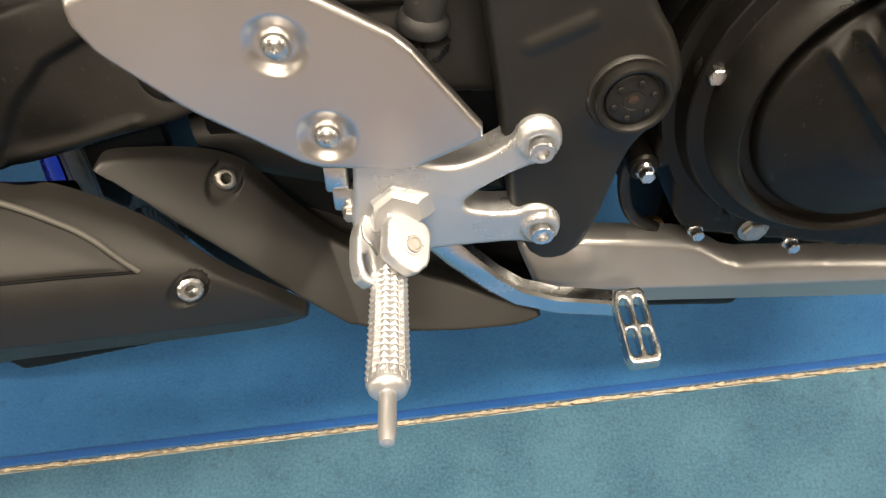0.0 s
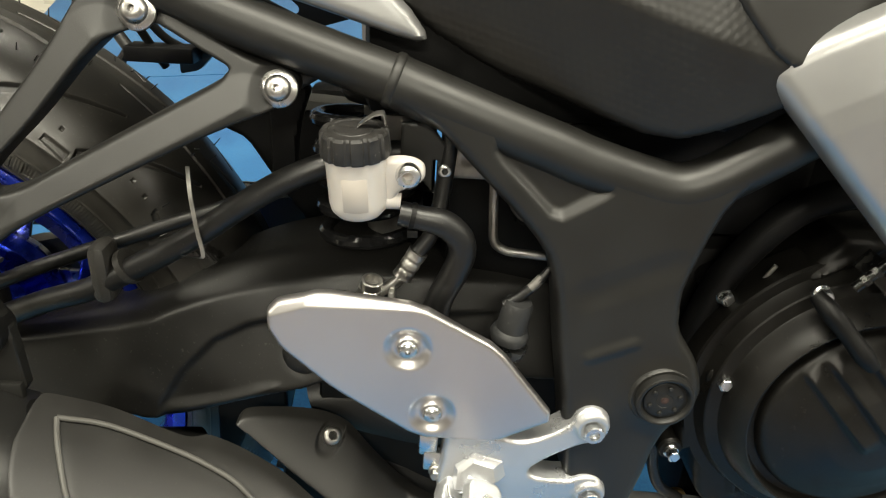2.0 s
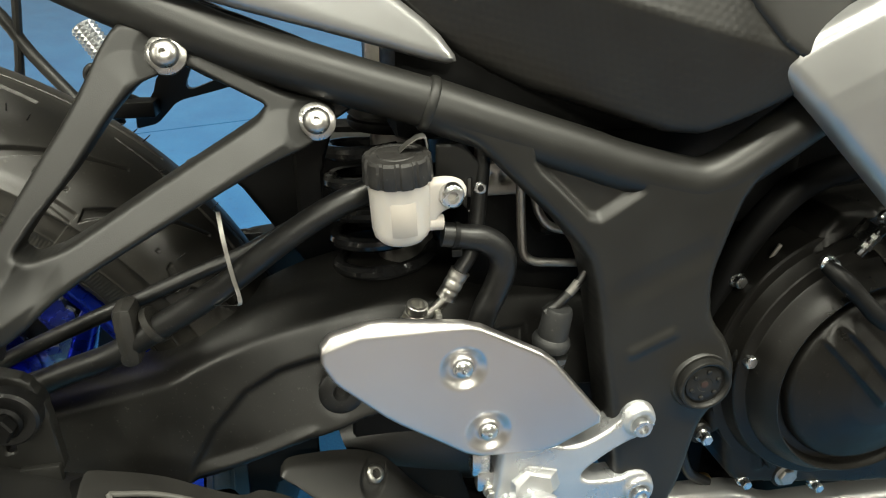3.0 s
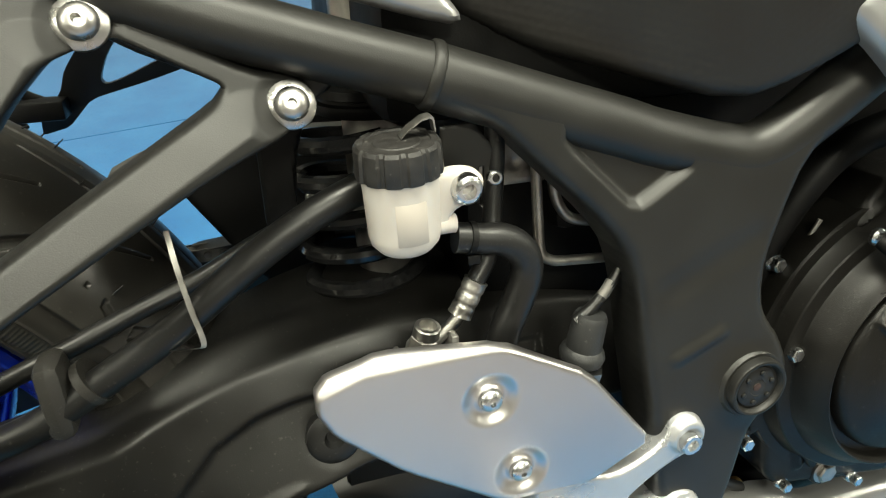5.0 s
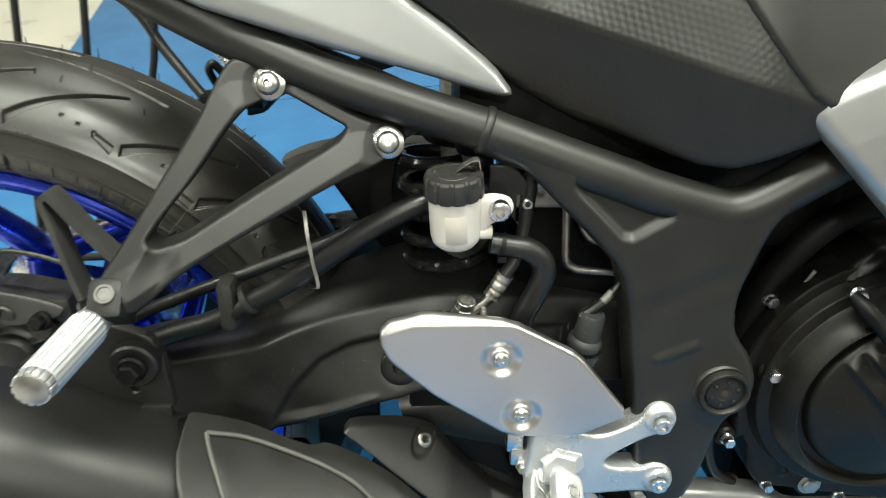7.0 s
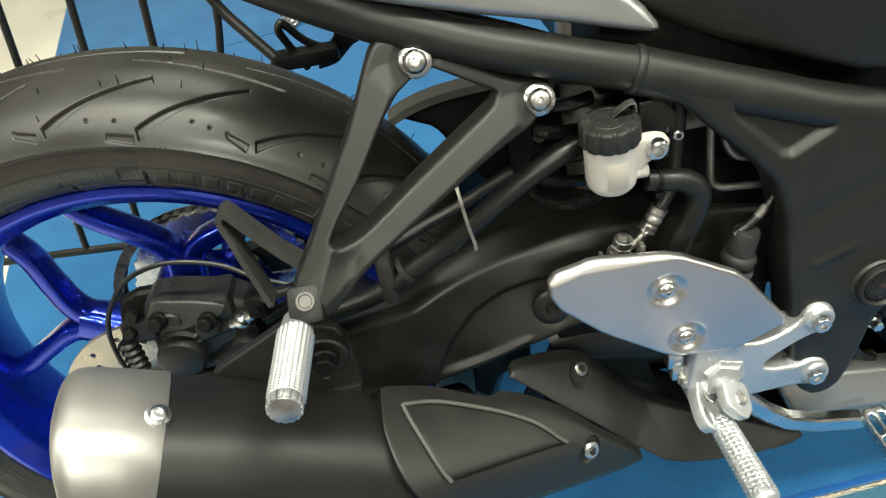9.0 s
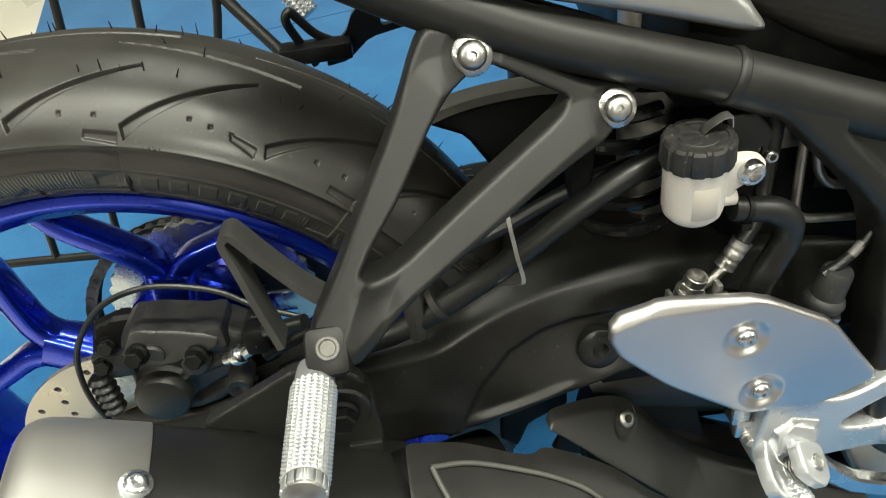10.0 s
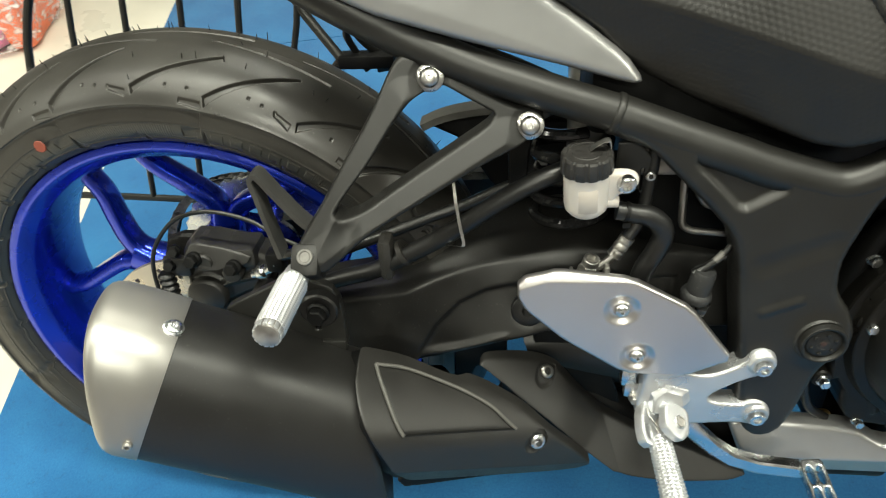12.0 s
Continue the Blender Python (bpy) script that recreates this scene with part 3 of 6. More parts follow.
mark = bpy.data.curves.new("wear_mark", "FONT")
mark.body, mark.size, mark.extrude, mark.align_x, mark.align_y = "TWI", 0.0065, 0.0004, "CENTER", "CENTER"
mark.materials.append(RUBBER)
letters = new("wear_mark", mark)
letters.parent = wheel
mark_at = radians(74.3)
letters.matrix_basis = Matrix(((math.sin(mark_at), 0.5 * math.cos(mark_at), 0.86 * math.cos(mark_at), 0.2768 * math.cos(mark_at)), (0, 0.86, -0.5, -0.0692), (-math.cos(mark_at), 0.5 * math.sin(mark_at), 0.86 * math.sin(mark_at), 0.2768 * math.sin(mark_at)), (0, 0, 0, 1)))
tagged(letters, "small raised letters on the tyre shoulder")
near = [(-0.0535, 0.221), (-0.0575, 0.2225), (-0.0585, 0.2275), (-0.0575, 0.2325), (-0.054, 0.2335), (-0.0515, 0.2285), (-0.049, 0.2195), (-0.0465, 0.2165)]
rim_profile = [(-0.053, 0.224)] + near[1:5] + [(-0.05, 0.236), (-0.03, 0.222), (0.03, 0.222), (0.05, 0.236), (0.054, 0.2335), (0.0575, 0.2325), (0.0585, 0.2275), (0.0575, 0.2225), (0.053, 0.2195), (0.049, 0.2135), (0.043, 0.2105), (0.02, 0.2045), (0, 0.2025), (-0.02, 0.2045), (-0.043, 0.2105), (-0.049, 0.2135), (-0.053, 0.2195)]
part("rim", lathe(rim_profile[1:], 160, True), BLUE_RIM, wheel, "glossy metallic blue cast rim", sharp=50)
hub = part("hub", lathe([(-0.05, 0.03), (-0.052, 0.036), (-0.05, 0.042), (-0.03, 0.046), (0.0, 0.05), (0.04, 0.054), (0.052, 0.07), (0.07, 0.072), (0.074, 0.066), (0.074, 0.03)], 64), BLUE_RIM, wheel, "blue cast hub")


def spoke_geo():
    """A forked spoke, growing along +z from the hub."""
    def arm(points, w0, w1, t0, t1):
        line = smooth_line(points, 8)
        rings = []
        for k, c in enumerate(line):
            f = k / (len(line) - 1)
            tan = line[min(k + 1, len(line) - 1)] - line[max(k - 1, 0)]
            tan /= np.linalg.norm(tan)
            side = np.array([tan[2], 0, -tan[0]])
            w, t = w0 + (w1 - w0) * f, t0 + (t1 - t0) * f
            rings.append([c + side * (w * sx) + np.array([0, t * sy, 0]) for sx, sy in ((-1, 0.5), (-0.85, 0.85), (-0.5, 1), (0.5, 1), (0.85, 0.85), (1, 0.5), (1, -0.5), (0.85, -0.85), (0.5, -1), (-0.5, -1), (-0.85, -0.85), (-1, -0.5))])
        return loft(rings)
    return join(
        arm([(0, 0.01, 0.03), (0, 0.008, 0.07), (0, 0.006, 0.122)], 0.017, 0.019, 0.026, 0.016),
        arm([(0.004, 0.006, 0.102), (0.016, 0.006, 0.13), (0.042, 0.004, 0.149), (0.072, 0.002, 0.168), (0.092, 0.0, 0.19)], 0.0108, 0.0075, 0.0135, 0.0125),
        arm([(-0.004, 0.006, 0.102), (-0.016, 0.006, 0.13), (-0.042, 0.004, 0.149), (-0.072, 0.002, 0.168), (-0.092, 0.0, 0.19)], 0.0108, 0.0075, 0.0135, 0.0125),
    )


spoke = part("spoke", spoke_geo(), BLUE_RIM, wheel, m=pose(0, 0, 0, 0, 9, 0), sharp=60)
for k in range(1, 5):
    again(spoke, pose(0, 0, 0, 0, 9 - 72 * k, 0))


def disc_geo():
    """A ring with round holes right through it."""
    turns, rings = 1000, 56
    r = np.linspace(0.066, 0.11, rings)
    a = np.arange(turns) * 2 * np.pi / turns
    R, A = np.meshgrid(r, a, indexing="ij")
    d, near = np.full(R.shape, 1.0), np.zeros(R.shape + (2,))
    X, Z = R * np.cos(A), R * np.sin(A)
    for k in range(20):
        for hr, ha in ((0.1, 0.0), (0.089, 6.0), (0.078, 12.0)):
            c = radians(18 * k + ha)
            hx, hz = hr * math.cos(c), hr * math.sin(c)
            dk = np.hypot(X - hx, Z - hz)
            at = dk < d
            d = np.where(at, dk, d)
            near[at] = (hx, hz)
    rad = 0.0027
    pull = (d > rad - 0.0007) & (d < rad + 0.0006)
    f = np.where(pull, rad / np.maximum(d, 1e-6), 1.0)
    X, Z = near[..., 0] + (X - near[..., 0]) * f, near[..., 1] + (Z - near[..., 1]) * f
    open_ = d <= rad - 0.0007
    i, j = np.meshgrid(np.arange(rings - 1), np.arange(turns), indexing="ij")
    k = (j + 1) % turns
    keep = ~(open_[i, j] | open_[i + 1, j] | open_[i, k] | open_[i + 1, k])
    f = np.stack([i * turns + j, i * turns + k, (i + 1) * turns + k, (i + 1) * turns + j], -1)[keep]
    v = np.stack([X, 0 * X - 0.0775, Z], -1).reshape(-1, 3)
    v2 = v + np.array((0, 0.005, 0))
    n = len(v)
    e = np.concatenate([f[:, [q, (q + 1) % 4]] for q in range(4)])
    key = np.sort(e, 1)
    key = key[:, 0].astype(np.int64) * n + key[:, 1]
    once = {int(u) for u, c in zip(*np.unique(key, return_counts=True)) if c == 1}
    walls = [(p, q, q + n, p + n) for (p, q), u in zip(e.tolist(), key.tolist()) if u in once]
    return np.vstack([v, v2]).tolist(), f[:, ::-1].tolist() + (f + n).tolist() + walls


part("brake_disc", disc_geo(), DISC, wheel, "drilled steel brake disc", sharp=30)
part("disc_carrier", lathe([(-0.052, 0.045), (-0.074, 0.05), (-0.0765, 0.058), (-0.0765, 0.069), (-0.0725, 0.069), (-0.07, 0.04)], 48, True), DISC, wheel)
SPROCKET_Y = 0.088


def sprocket_geo():
    teeth = 43
    ring = []
    for k in range(teeth * 4):
        a = 2 * math.pi * k / (teeth * 4)
        r = 0.1015 + 0.0016 * math.cos(a * teeth)
        ring.append((r * math.cos(a), r * math.sin(a)))
    outer = [(x, z) for x, z in ring]
    inner = [(0.074 * x / math.hypot(x, z), 0.074 * z / math.hypot(x, z)) for x, z in ring]
    n = len(ring)
    vs = [(x, SPROCKET_Y + dy, z) for dy in (-0.003, 0.003) for loop in (outer, inner) for x, z in loop]
    fs = []
    for q in range(n):
        p = (q + 1) % n
        fs += [(q, p, n + p, n + q), (2 * n + p, 2 * n + q, 3 * n + q, 3 * n + p), (q, 2 * n + q, 2 * n + p, p), (n + p, 3 * n + p, 3 * n + q, n + q)]
    return vs, fs


def sprocket_hub():
    arms = [moved(box(-0.012, SPROCKET_Y - 0.0028, 0.04, 0.012, SPROCKET_Y + 0.0028, 0.086, 0.001), pose(0, 0, 0, 0, 72 * k + 20, 0)) for k in range(5)]
    return join(*arms, lathe([(SPROCKET_Y - 0.003, 0.03), (SPROCKET_Y - 0.003, 0.05), (SPROCKET_Y + 0.003, 0.05), (SPROCKET_Y + 0.003, 0.03)], 40, True))


sprocket = part("sprocket", sprocket_geo(), CHROME, wheel, "toothed steel rear sprocket", pose(0.017, -0.013, 0.015))
part("sprocket_spider", sprocket_hub(), CHROME, wheel, "steel sprocket carrier", pose(0.017, -0.013, 0.015))


# chain: each link on the run round the sprocket and along both strands to the engine
def link_geo():
    plate_ring = [(0.0055 * math.cos(k * math.pi / 6) + (0.0064 if -3 < k < 3 or k > 9 else -0.0064), 0.0055 * math.sin(k * math.pi / 6)) for k in range(12)]
    out = []
    for y0, y1 in ((-0.0075, -0.0057), (0.0057, 0.0075)):
        out.append(loft([[(x, y0, z) for x, z in plate_ring], [(x, y1, z) for x, z in plate_ring]]))
    for cx in (-0.0064, 0.0064):
        out.append(moved(lathe([(-0.0086, 0.0022), (-0.0086, 0.0026), (-0.0057, 0.0045), (0.0057, 0.0045), (0.0086, 0.0026), (0.0086, 0.0022)], 10), pose(cx, 0, 0)))
    return join(*out)


chain = new("drive_chain")
chain.parent = bike
tagged(chain, "oily steel drive chain")
run = []
RS = 0.1095
for a in np.arange(-95, 96, 1.0):
    t = radians(180 - a)
    run.append((0.017 + RS * math.cos(t), 0.329 + RS * math.sin(t)))
top, low = run[-1], run[0]
run = [(top[0] + 0.58 * s, top[1] + 0.015 * s) for s in np.linspace(1, 0.01, 120)][::1] + run[::-1] + [(low[0] + 0.58 * s, low[1] + 0.1 * s) for s in np.linspace(0.01, 1, 120)]
run = np.array(run)
arc = np.r_[0, np.cumsum(np.hypot(*np.diff(run, axis=0).T))]
link = None
for s in np.arange(0, arc[-1], 0.0127):
    x, z = np.interp(s, arc, run[:, 0]), np.interp(s, arc, run[:, 1])
    x2, z2 = np.interp(s + 0.004, arc, run[:, 0]), np.interp(s + 0.004, arc, run[:, 1])
    m = pose(x, SPROCKET_Y - 0.013, z, 0, -math.degrees(math.atan2(z2 - z, x2 - x)), 0)
    if link is None:
        link = part("link", link_geo(), WORN_STEEL, chain, m=m)
    else:
        again(link, m)

# swing arm: a banana-shaped box with a curved step in its flank
ARM_TOP = [(-0.06, 0.36), (0.06, 0.378), (0.14, 0.4), (0.2, 0.4155), (0.24, 0.4285), (0.27, 0.442), (0.3, 0.451), (0.33, 0.458), (0.36, 0.462), (0.39, 0.466), (0.42, 0.466), (0.5, 0.46), (0.6, 0.442)]
ARM_LOW = [(0.6, 0.37), (0.45, 0.385), (0.383, 0.38), (0.356, 0.371), (0.318, 0.3605), (0.285, 0.35), (0.262, 0.344), (0.242, 0.3425), (0.22, 0.343), (0.14, 0.32), (-0.06, 0.29)]
ARM = np.vstack([smooth_line(ARM_TOP, 5), smooth_line(ARM_LOW, 5)])
ARM_CREASE = smooth_line([(-0.06, -0.098, 0.352), (0.14, -0.118, 0.392), (0.2, -0.124, 0.406), (0.24, -0.129, 0.4175), (0.27, -0.122, 0.4285), (0.3, -0.114, 0.4365), (0.33, -0.109, 0.443), (0.36, -0.108, 0.449), (0.39, -0.108, 0.453), (0.42, -0.108, 0.453), (0.5, -0.1, 0.448), (0.6, -0.09, 0.43)], 5)
ARM_FOOT = smooth_line(ARM_LOW[::-1], 5)


def arm_face(x, z):
    """The flank leans inwards up to a crease, over which the top falls away to the far side."""
    crease_y, crease_z = np.interp(x, ARM_CREASE[:, 0], ARM_CREASE[:, 1]), np.interp(x, ARM_CREASE[:, 0], ARM_CREASE[:, 2])
    foot_y, foot_z = -0.142 + 0.12 * np.clip(0.24 - x, 0, 1) + 0.12 * np.clip(x - 0.38, 0, 1), np.interp(x, ARM_FOOT[:, 0], ARM_FOOT[:, 1])
    top = np.interp(x, [0.2, 0.24, 0.3, 0.33, 0.36], [1.4, 1.4, 1.3, 1.9, 3.0])
    over = z - crease_z
    return foot_y + (crease_y - foot_y) * np.clip((z - foot_z) / (crease_z - foot_z), 0, 1) + top * 0.5 * (over + np.sqrt(over * over + 2.0e-6))


STEP = [(0.2485, 0.35), (0.252, 0.36), (0.2675, 0.385), (0.29, 0.407), (0.315, 0.4185), (0.34, 0.424), (0.375, 0.428), (0.42, 0.43)]
FOOT = rounded([(0.243, 0.346), (0.252, 0.357), (0.27, 0.3615), (0.3, 0.367), (0.33, 0.377), (0.345, 0.376), (0.335, 0.366), (0.285, 0.349), (0.25, 0.342)], 1)
swing = part("swingarm", cast(ARM, arm_face, 0.05, 0.005, 0.0016, [pit(STEP + [(0.5, 0.43), (0.5, 0.3), (0.25, 0.3)], 0.0042, 0.007), pit(FOOT, -0.0045, 0.01), bump_at(0.358, 0.398, 0.02, 0.004)]), DUSTY_PAINT, bike, "dusty satin black cast swingarm with a stepped flank", sharp=60)
part("swingarm", moved(cast(ARM, arm_face, 0.03, 0.008, 0.006), Matrix.Diagonal((1, -1, 1, 1))), BLACK_PAINT, bike, "satin black cast swingarm", sharp=60)
part("swingarm_plug", lathe([(0.01, 0.016), (-0.004, 0.016), (-0.006, 0.013), (-0.006, 0.006), (-0.001, 0.004), (-0.001, 0.0001)], 32), RUBBER, swing, "black rubber plug", pose(0.358, -0.126, 0.3985, -12, 0, 0))

# main frame: upper tube and the plate down to the pivot
FRAME_TOP = smooth_line([(0.4185, 0.6075), (0.4527, 0.597), (0.4828, 0.587), (0.5151, 0.576), (0.541, 0.567), (0.5775, 0.558), (0.592, 0.5565), (0.61, 0.563), (0.637, 0.5825), (0.66, 0.599), (0.7, 0.628), (0.76, 0.669)], 6)
FRAME_REST = [(0.78, 0.655), (0.7, 0.61), (0.669, 0.59), (0.651, 0.579), (0.63, 0.5595), (0.617, 0.541), (0.608, 0.508), (0.604, 0.488), (0.606, 0.464), (0.6123, 0.451), (0.6196, 0.4415), (0.6262, 0.428), (0.629, 0.414), (0.6245, 0.3995), (0.6145, 0.384), (0.608, 0.366), (0.603, 0.335), (0.594, 0.302), (0.578, 0.29), (0.563, 0.296), (0.55, 0.325), (0.545, 0.36), (0.5385, 0.4), (0.532, 0.436), (0.5255, 0.477), (0.5175, 0.504), (0.5008, 0.5255), (0.4812, 0.545), (0.4644, 0.5615), (0.4484, 0.577), (0.436, 0.5845), (0.4185, 0.592)]
frame_plate_outline = np.vstack([FRAME_TOP, smooth_line(FRAME_REST, 2)])
FRAME_TUBE = [(0.4185, -0.1475, 0.6035), (0.4527, -0.1515, 0.5918), (0.4828, -0.1548, 0.5815), (0.5151, -0.1578, 0.5708), (0.536, -0.1594, 0.5632), (0.5715, -0.1617, 0.5535), (0.592, -0.1632, 0.551), (0.6125, -0.1648, 0.559), (0.64, -0.1662, 0.578), (0.6625, -0.1672, 0.594), (0.71, -0.169, 0.627), (0.77, -0.1705, 0.667)]
TRI = rounded([(0.478, 0.585), (0.4775, 0.568), (0.5186, 0.5275), (0.5515, 0.5495), (0.5475, 0.5595)], 1, 0.12)


def frame_face(x, z):
    """The plate under the upper tube, flush with the tube's front."""
    return np.interp(x, [0.4185, 0.478, 0.528, 0.575, 0.615, 0.66, 0.76], [-0.163, -0.17, -0.1745, -0.1775, -0.1805, -0.183, -0.186]) - 0.02 * np.clip(0.5 - z, 0, 0.1)


main_frame = part("frame", join(tube(FRAME_TUBE, 0.016, 32, 5), cast(frame_plate_outline, frame_face, 0.035, 0.0075, 0.0016, [pit(TRI, 0.0062, 0.0066), groove([(0.545, 0.482), (0.594, 0.507)], 0.014, 0.0012), groove([(0.552, 0.437), (0.578, 0.45)], 0.007, -0.0016), bump_at(0.6035, 0.41, 0.034, -0.005)])), BLACK_PAINT, bike, "satin black steel frame with a triangular recess", sharp=60)
part("pivot_boss", lathe([(0.02, 0.0262), (0.002, 0.0262), (-0.0012, 0.0252), (-0.003, 0.0236), (-0.003, 0.019)], 64), BLACK_PAINT, main_frame, "round boss of the swingarm pivot", pose(0.6035, -0.1805, 0.4115) @ Matrix.Diagonal((0.9, 1, 0.9, 1)))
part("pivot_bolt", join(lathe([(0.004, 0.0216), (-0.0045, 0.0216), (-0.0062, 0.0208), (-0.0066, 0.0196), (-0.0062, 0.0184), (-0.0045, 0.0172), (-0.001, 0.0165), (-0.0005, 0.016)], 64), lathe([(0.0, 0.0158), (-0.0026, 0.0152), (-0.0034, 0.0138), (-0.0034, 0.0062), (-0.0018, 0.0052), (-0.0018, 0.0001)], 48), *[moved(lathe([(0.0, 0.0021), (-0.0045, 0.0019), (-0.005, 0.0012), (-0.005, 0.0001)], 12), pose(0.0112 * math.cos(radians(60 * k + 20)), 0, 0.0112 * math.sin(radians(60 * k + 20)))) for k in range(6)]), GREY_PAINT, main_frame, "ringed black swingarm pivot cap", pose(0.6035, -0.1838, 0.4115) @ Matrix.Diagonal((0.9, 0.8, 0.9, 1)), sharp=30)
part("pivot_rust", lathe([(0.0, 0.003), (-0.002, 0.0026), (-0.0022, 0.0001)], 18), material("rusty_thread", (0.025, 0.011, 0.008), 0.7, vary=0.4, scale=300), main_frame, "", pose(0.6035, -0.1845, 0.4115))

# subframe tube behind the joint, with its collar and gusset
sub = part("subframe", join(
    tube([(0.42, -0.1478, 0.6035), (0.36, -0.144, 0.622), (0.3, -0.14, 0.6425), (0.22, -0.133, 0.68), (0.12, -0.12, 0.735)], [0.0148, 0.0148, 0.015, 0.0155, 0.015], 24),
    tube([(0.4225, -0.148, 0.6025), (0.421, -0.1479, 0.603), (0.418, -0.1477, 0.604), (0.4165, -0.1476, 0.6045)], [0.0155, 0.0166, 0.0166, 0.0155], 28, 4)), BLACK_PAINT, bike, "satin black rear subframe tube with a welded collar")
part("gusset", cast(rounded([(0.252, 0.652), (0.262, 0.668), (0.3, 0.66), (0.36, 0.636), (0.385, 0.622), (0.38, 0.603), (0.355, 0.588), (0.338, 0.6), (0.28, 0.628)], 1), flat(-0.139), 0.01, 0.003, 0.002), BLACK_PAINT, sub, "black steel gusset behind the peg bracket")

# seat side cover
def cover_face(x, z):
    crease = 0.633 + 0.296 * (0.6136 - x)
    return -0.147 - 0.047 * ease((x - 0.44) / 0.17) + 0.28 * np.clip(crease - z, 0, 1) + 0.25 * np.clip(z - crease, 0, 1)


COVER = rounded([(0.432, 0.632), (0.47, 0.612), (0.527, 0.594), (0.576, 0.58), (0.605, 0.592), (0.64, 0.612), (0.68, 0.64), (0.7, 0.75), (0.6, 0.83), (0.3, 0.83), (0.27, 0.76), (0.33, 0.705), (0.39, 0.675)], 1)
part("seat_side_cover", cast(COVER, cover_face, 0.02, 0.006, 0.0025), DIMPLED, bike, "black side cover with a dimpled grain under the seat", sharp=40)
KNEE = rounded([(0.561, 0.7), (0.57, 0.712), (0.64, 0.735), (0.74, 0.76), (0.74, 0.68), (0.64, 0.628), (0.618, 0.63), (0.592, 0.658), (0.567, 0.69)], 1)
part("tank_side_cover", cast(KNEE, lambda x, z: cover_face(x, z) - 0.003, 0.012, 0.005, 0.002), SMOOTH_PLASTIC, bike, "smooth black tank side cover", sharp=40)
part("seat", cast(rounded([(0.2, 0.79), (0.5, 0.79), (0.68, 0.81), (0.66, 0.86), (0.2, 0.9)], 1), flat(-0.11), 0.22, 0.03, 0.008), BLACK_PLASTIC, bike, "black seat")
bolt(cap_head, 0.0065, 0.006, (0.386, -0.148, 0.706), CHROME, bike, "steel socket screw")

# silver tail cowl with a blue stripe
def tail_face(x, z):
    along = 0.66 - 0.36 * (x - 0.312)
    return -0.149 - 0.01 * ease((0.4 - x) / 0.2) + 0.14 * np.clip(z - along - 0.012, 0, 1)


TAIL = rounded([(0.4385, 0.627), (0.43, 0.6245), (0.37, 0.642), (0.31, 0.6585), (0.225, 0.686), (0.15, 0.735), (0.18, 0.8), (0.25, 0.77), (0.295, 0.735), (0.345, 0.703), (0.39, 0.672), (0.425, 0.645)], 1, 0.18)
tail = part("tail_cowl", cast(TAIL, tail_face, 0.012, 0.007, 0.002), SILVER_PAINT, bike, "silver painted tail cowl with a blue flash", sharp=40)
STRIPE = [(0.322, 0.704), (0.29, 0.732), (0.26, 0.758), (0.23, 0.765), (0.262, 0.736), (0.29, 0.716)]
part("stripe", cast(STRIPE, lambda x, z: tail_face(x, z) - 0.0006, 0.0004, 0.0001, 0.002), BLUE_STRIPE, tail, "dark blue flash")

# silver side panel beside the tank
def panel_face(x, z):
    edge = 0.632 + 0.62 * (x - 0.622)
    return -0.197 - 0.28 * (x - 0.618) + 0.12 * np.clip(z - edge + 0.035, 0, 0.05) + 0.10 * np.clip(edge - 0.05 - z, 0, 1)


PANEL = rounded([(0.6135, 0.624), (0.6175, 0.6345), (0.633, 0.6455), (0.67, 0.668), (0.76, 0.722), (0.9, 0.77), (0.9, 0.45), (0.8, 0.45), (0.726, 0.513), (0.648, 0.589)], 1, 0.12)
part("side_panel", cast(PANEL, panel_face, 0.014, 0.009, 0.0015), SILVER_PAINT, bike, "silver painted side fairing panel", sharp=40)

# heel guard
PLATE = rounded([(0.346, 0.468), (0.352, 0.474), (0.378, 0.481), (0.44, 0.4755), (0.491, 0.447), (0.534, 0.392), (0.494, 0.3715), (0.441, 0.374), (0.386, 0.411), (0.353, 0.442), (0.346, 0.456)], 1, 0.1)


def dish(cx, cz):
    def f(x, z):
        d = np.hypot(x - cx, z - cz)
        return 0.0036 * ease((0.0165 - d) / 0.0075) - 0.0026 * ease((0.0085 - d) / 0.003)
    return f


guard = part("heel_guard", cast(PLATE, lambda x, z: -0.187 + 0.45 * np.clip(z - (0.4725 - 0.45 * np.clip(x - 0.44, 0, 1) + 0.35 * np.clip(x - 0.37, -1, 0)), 0, 1), 0.006, 0.0034, 0.001, [dish(0.4335, 0.4445), dish(0.451, 0.3945)]), SILVER_PLATE, bike, "frosted silver aluminium heel guard with two dished screws", sharp=50)
for bx, bz in ((0.4335, 0.4445), (0.451, 0.3945)):
    bolt(dome_head, 0.0068, 0.0045, (bx, -0.1862, bz), CHROME, guard, "small domed steel screw")

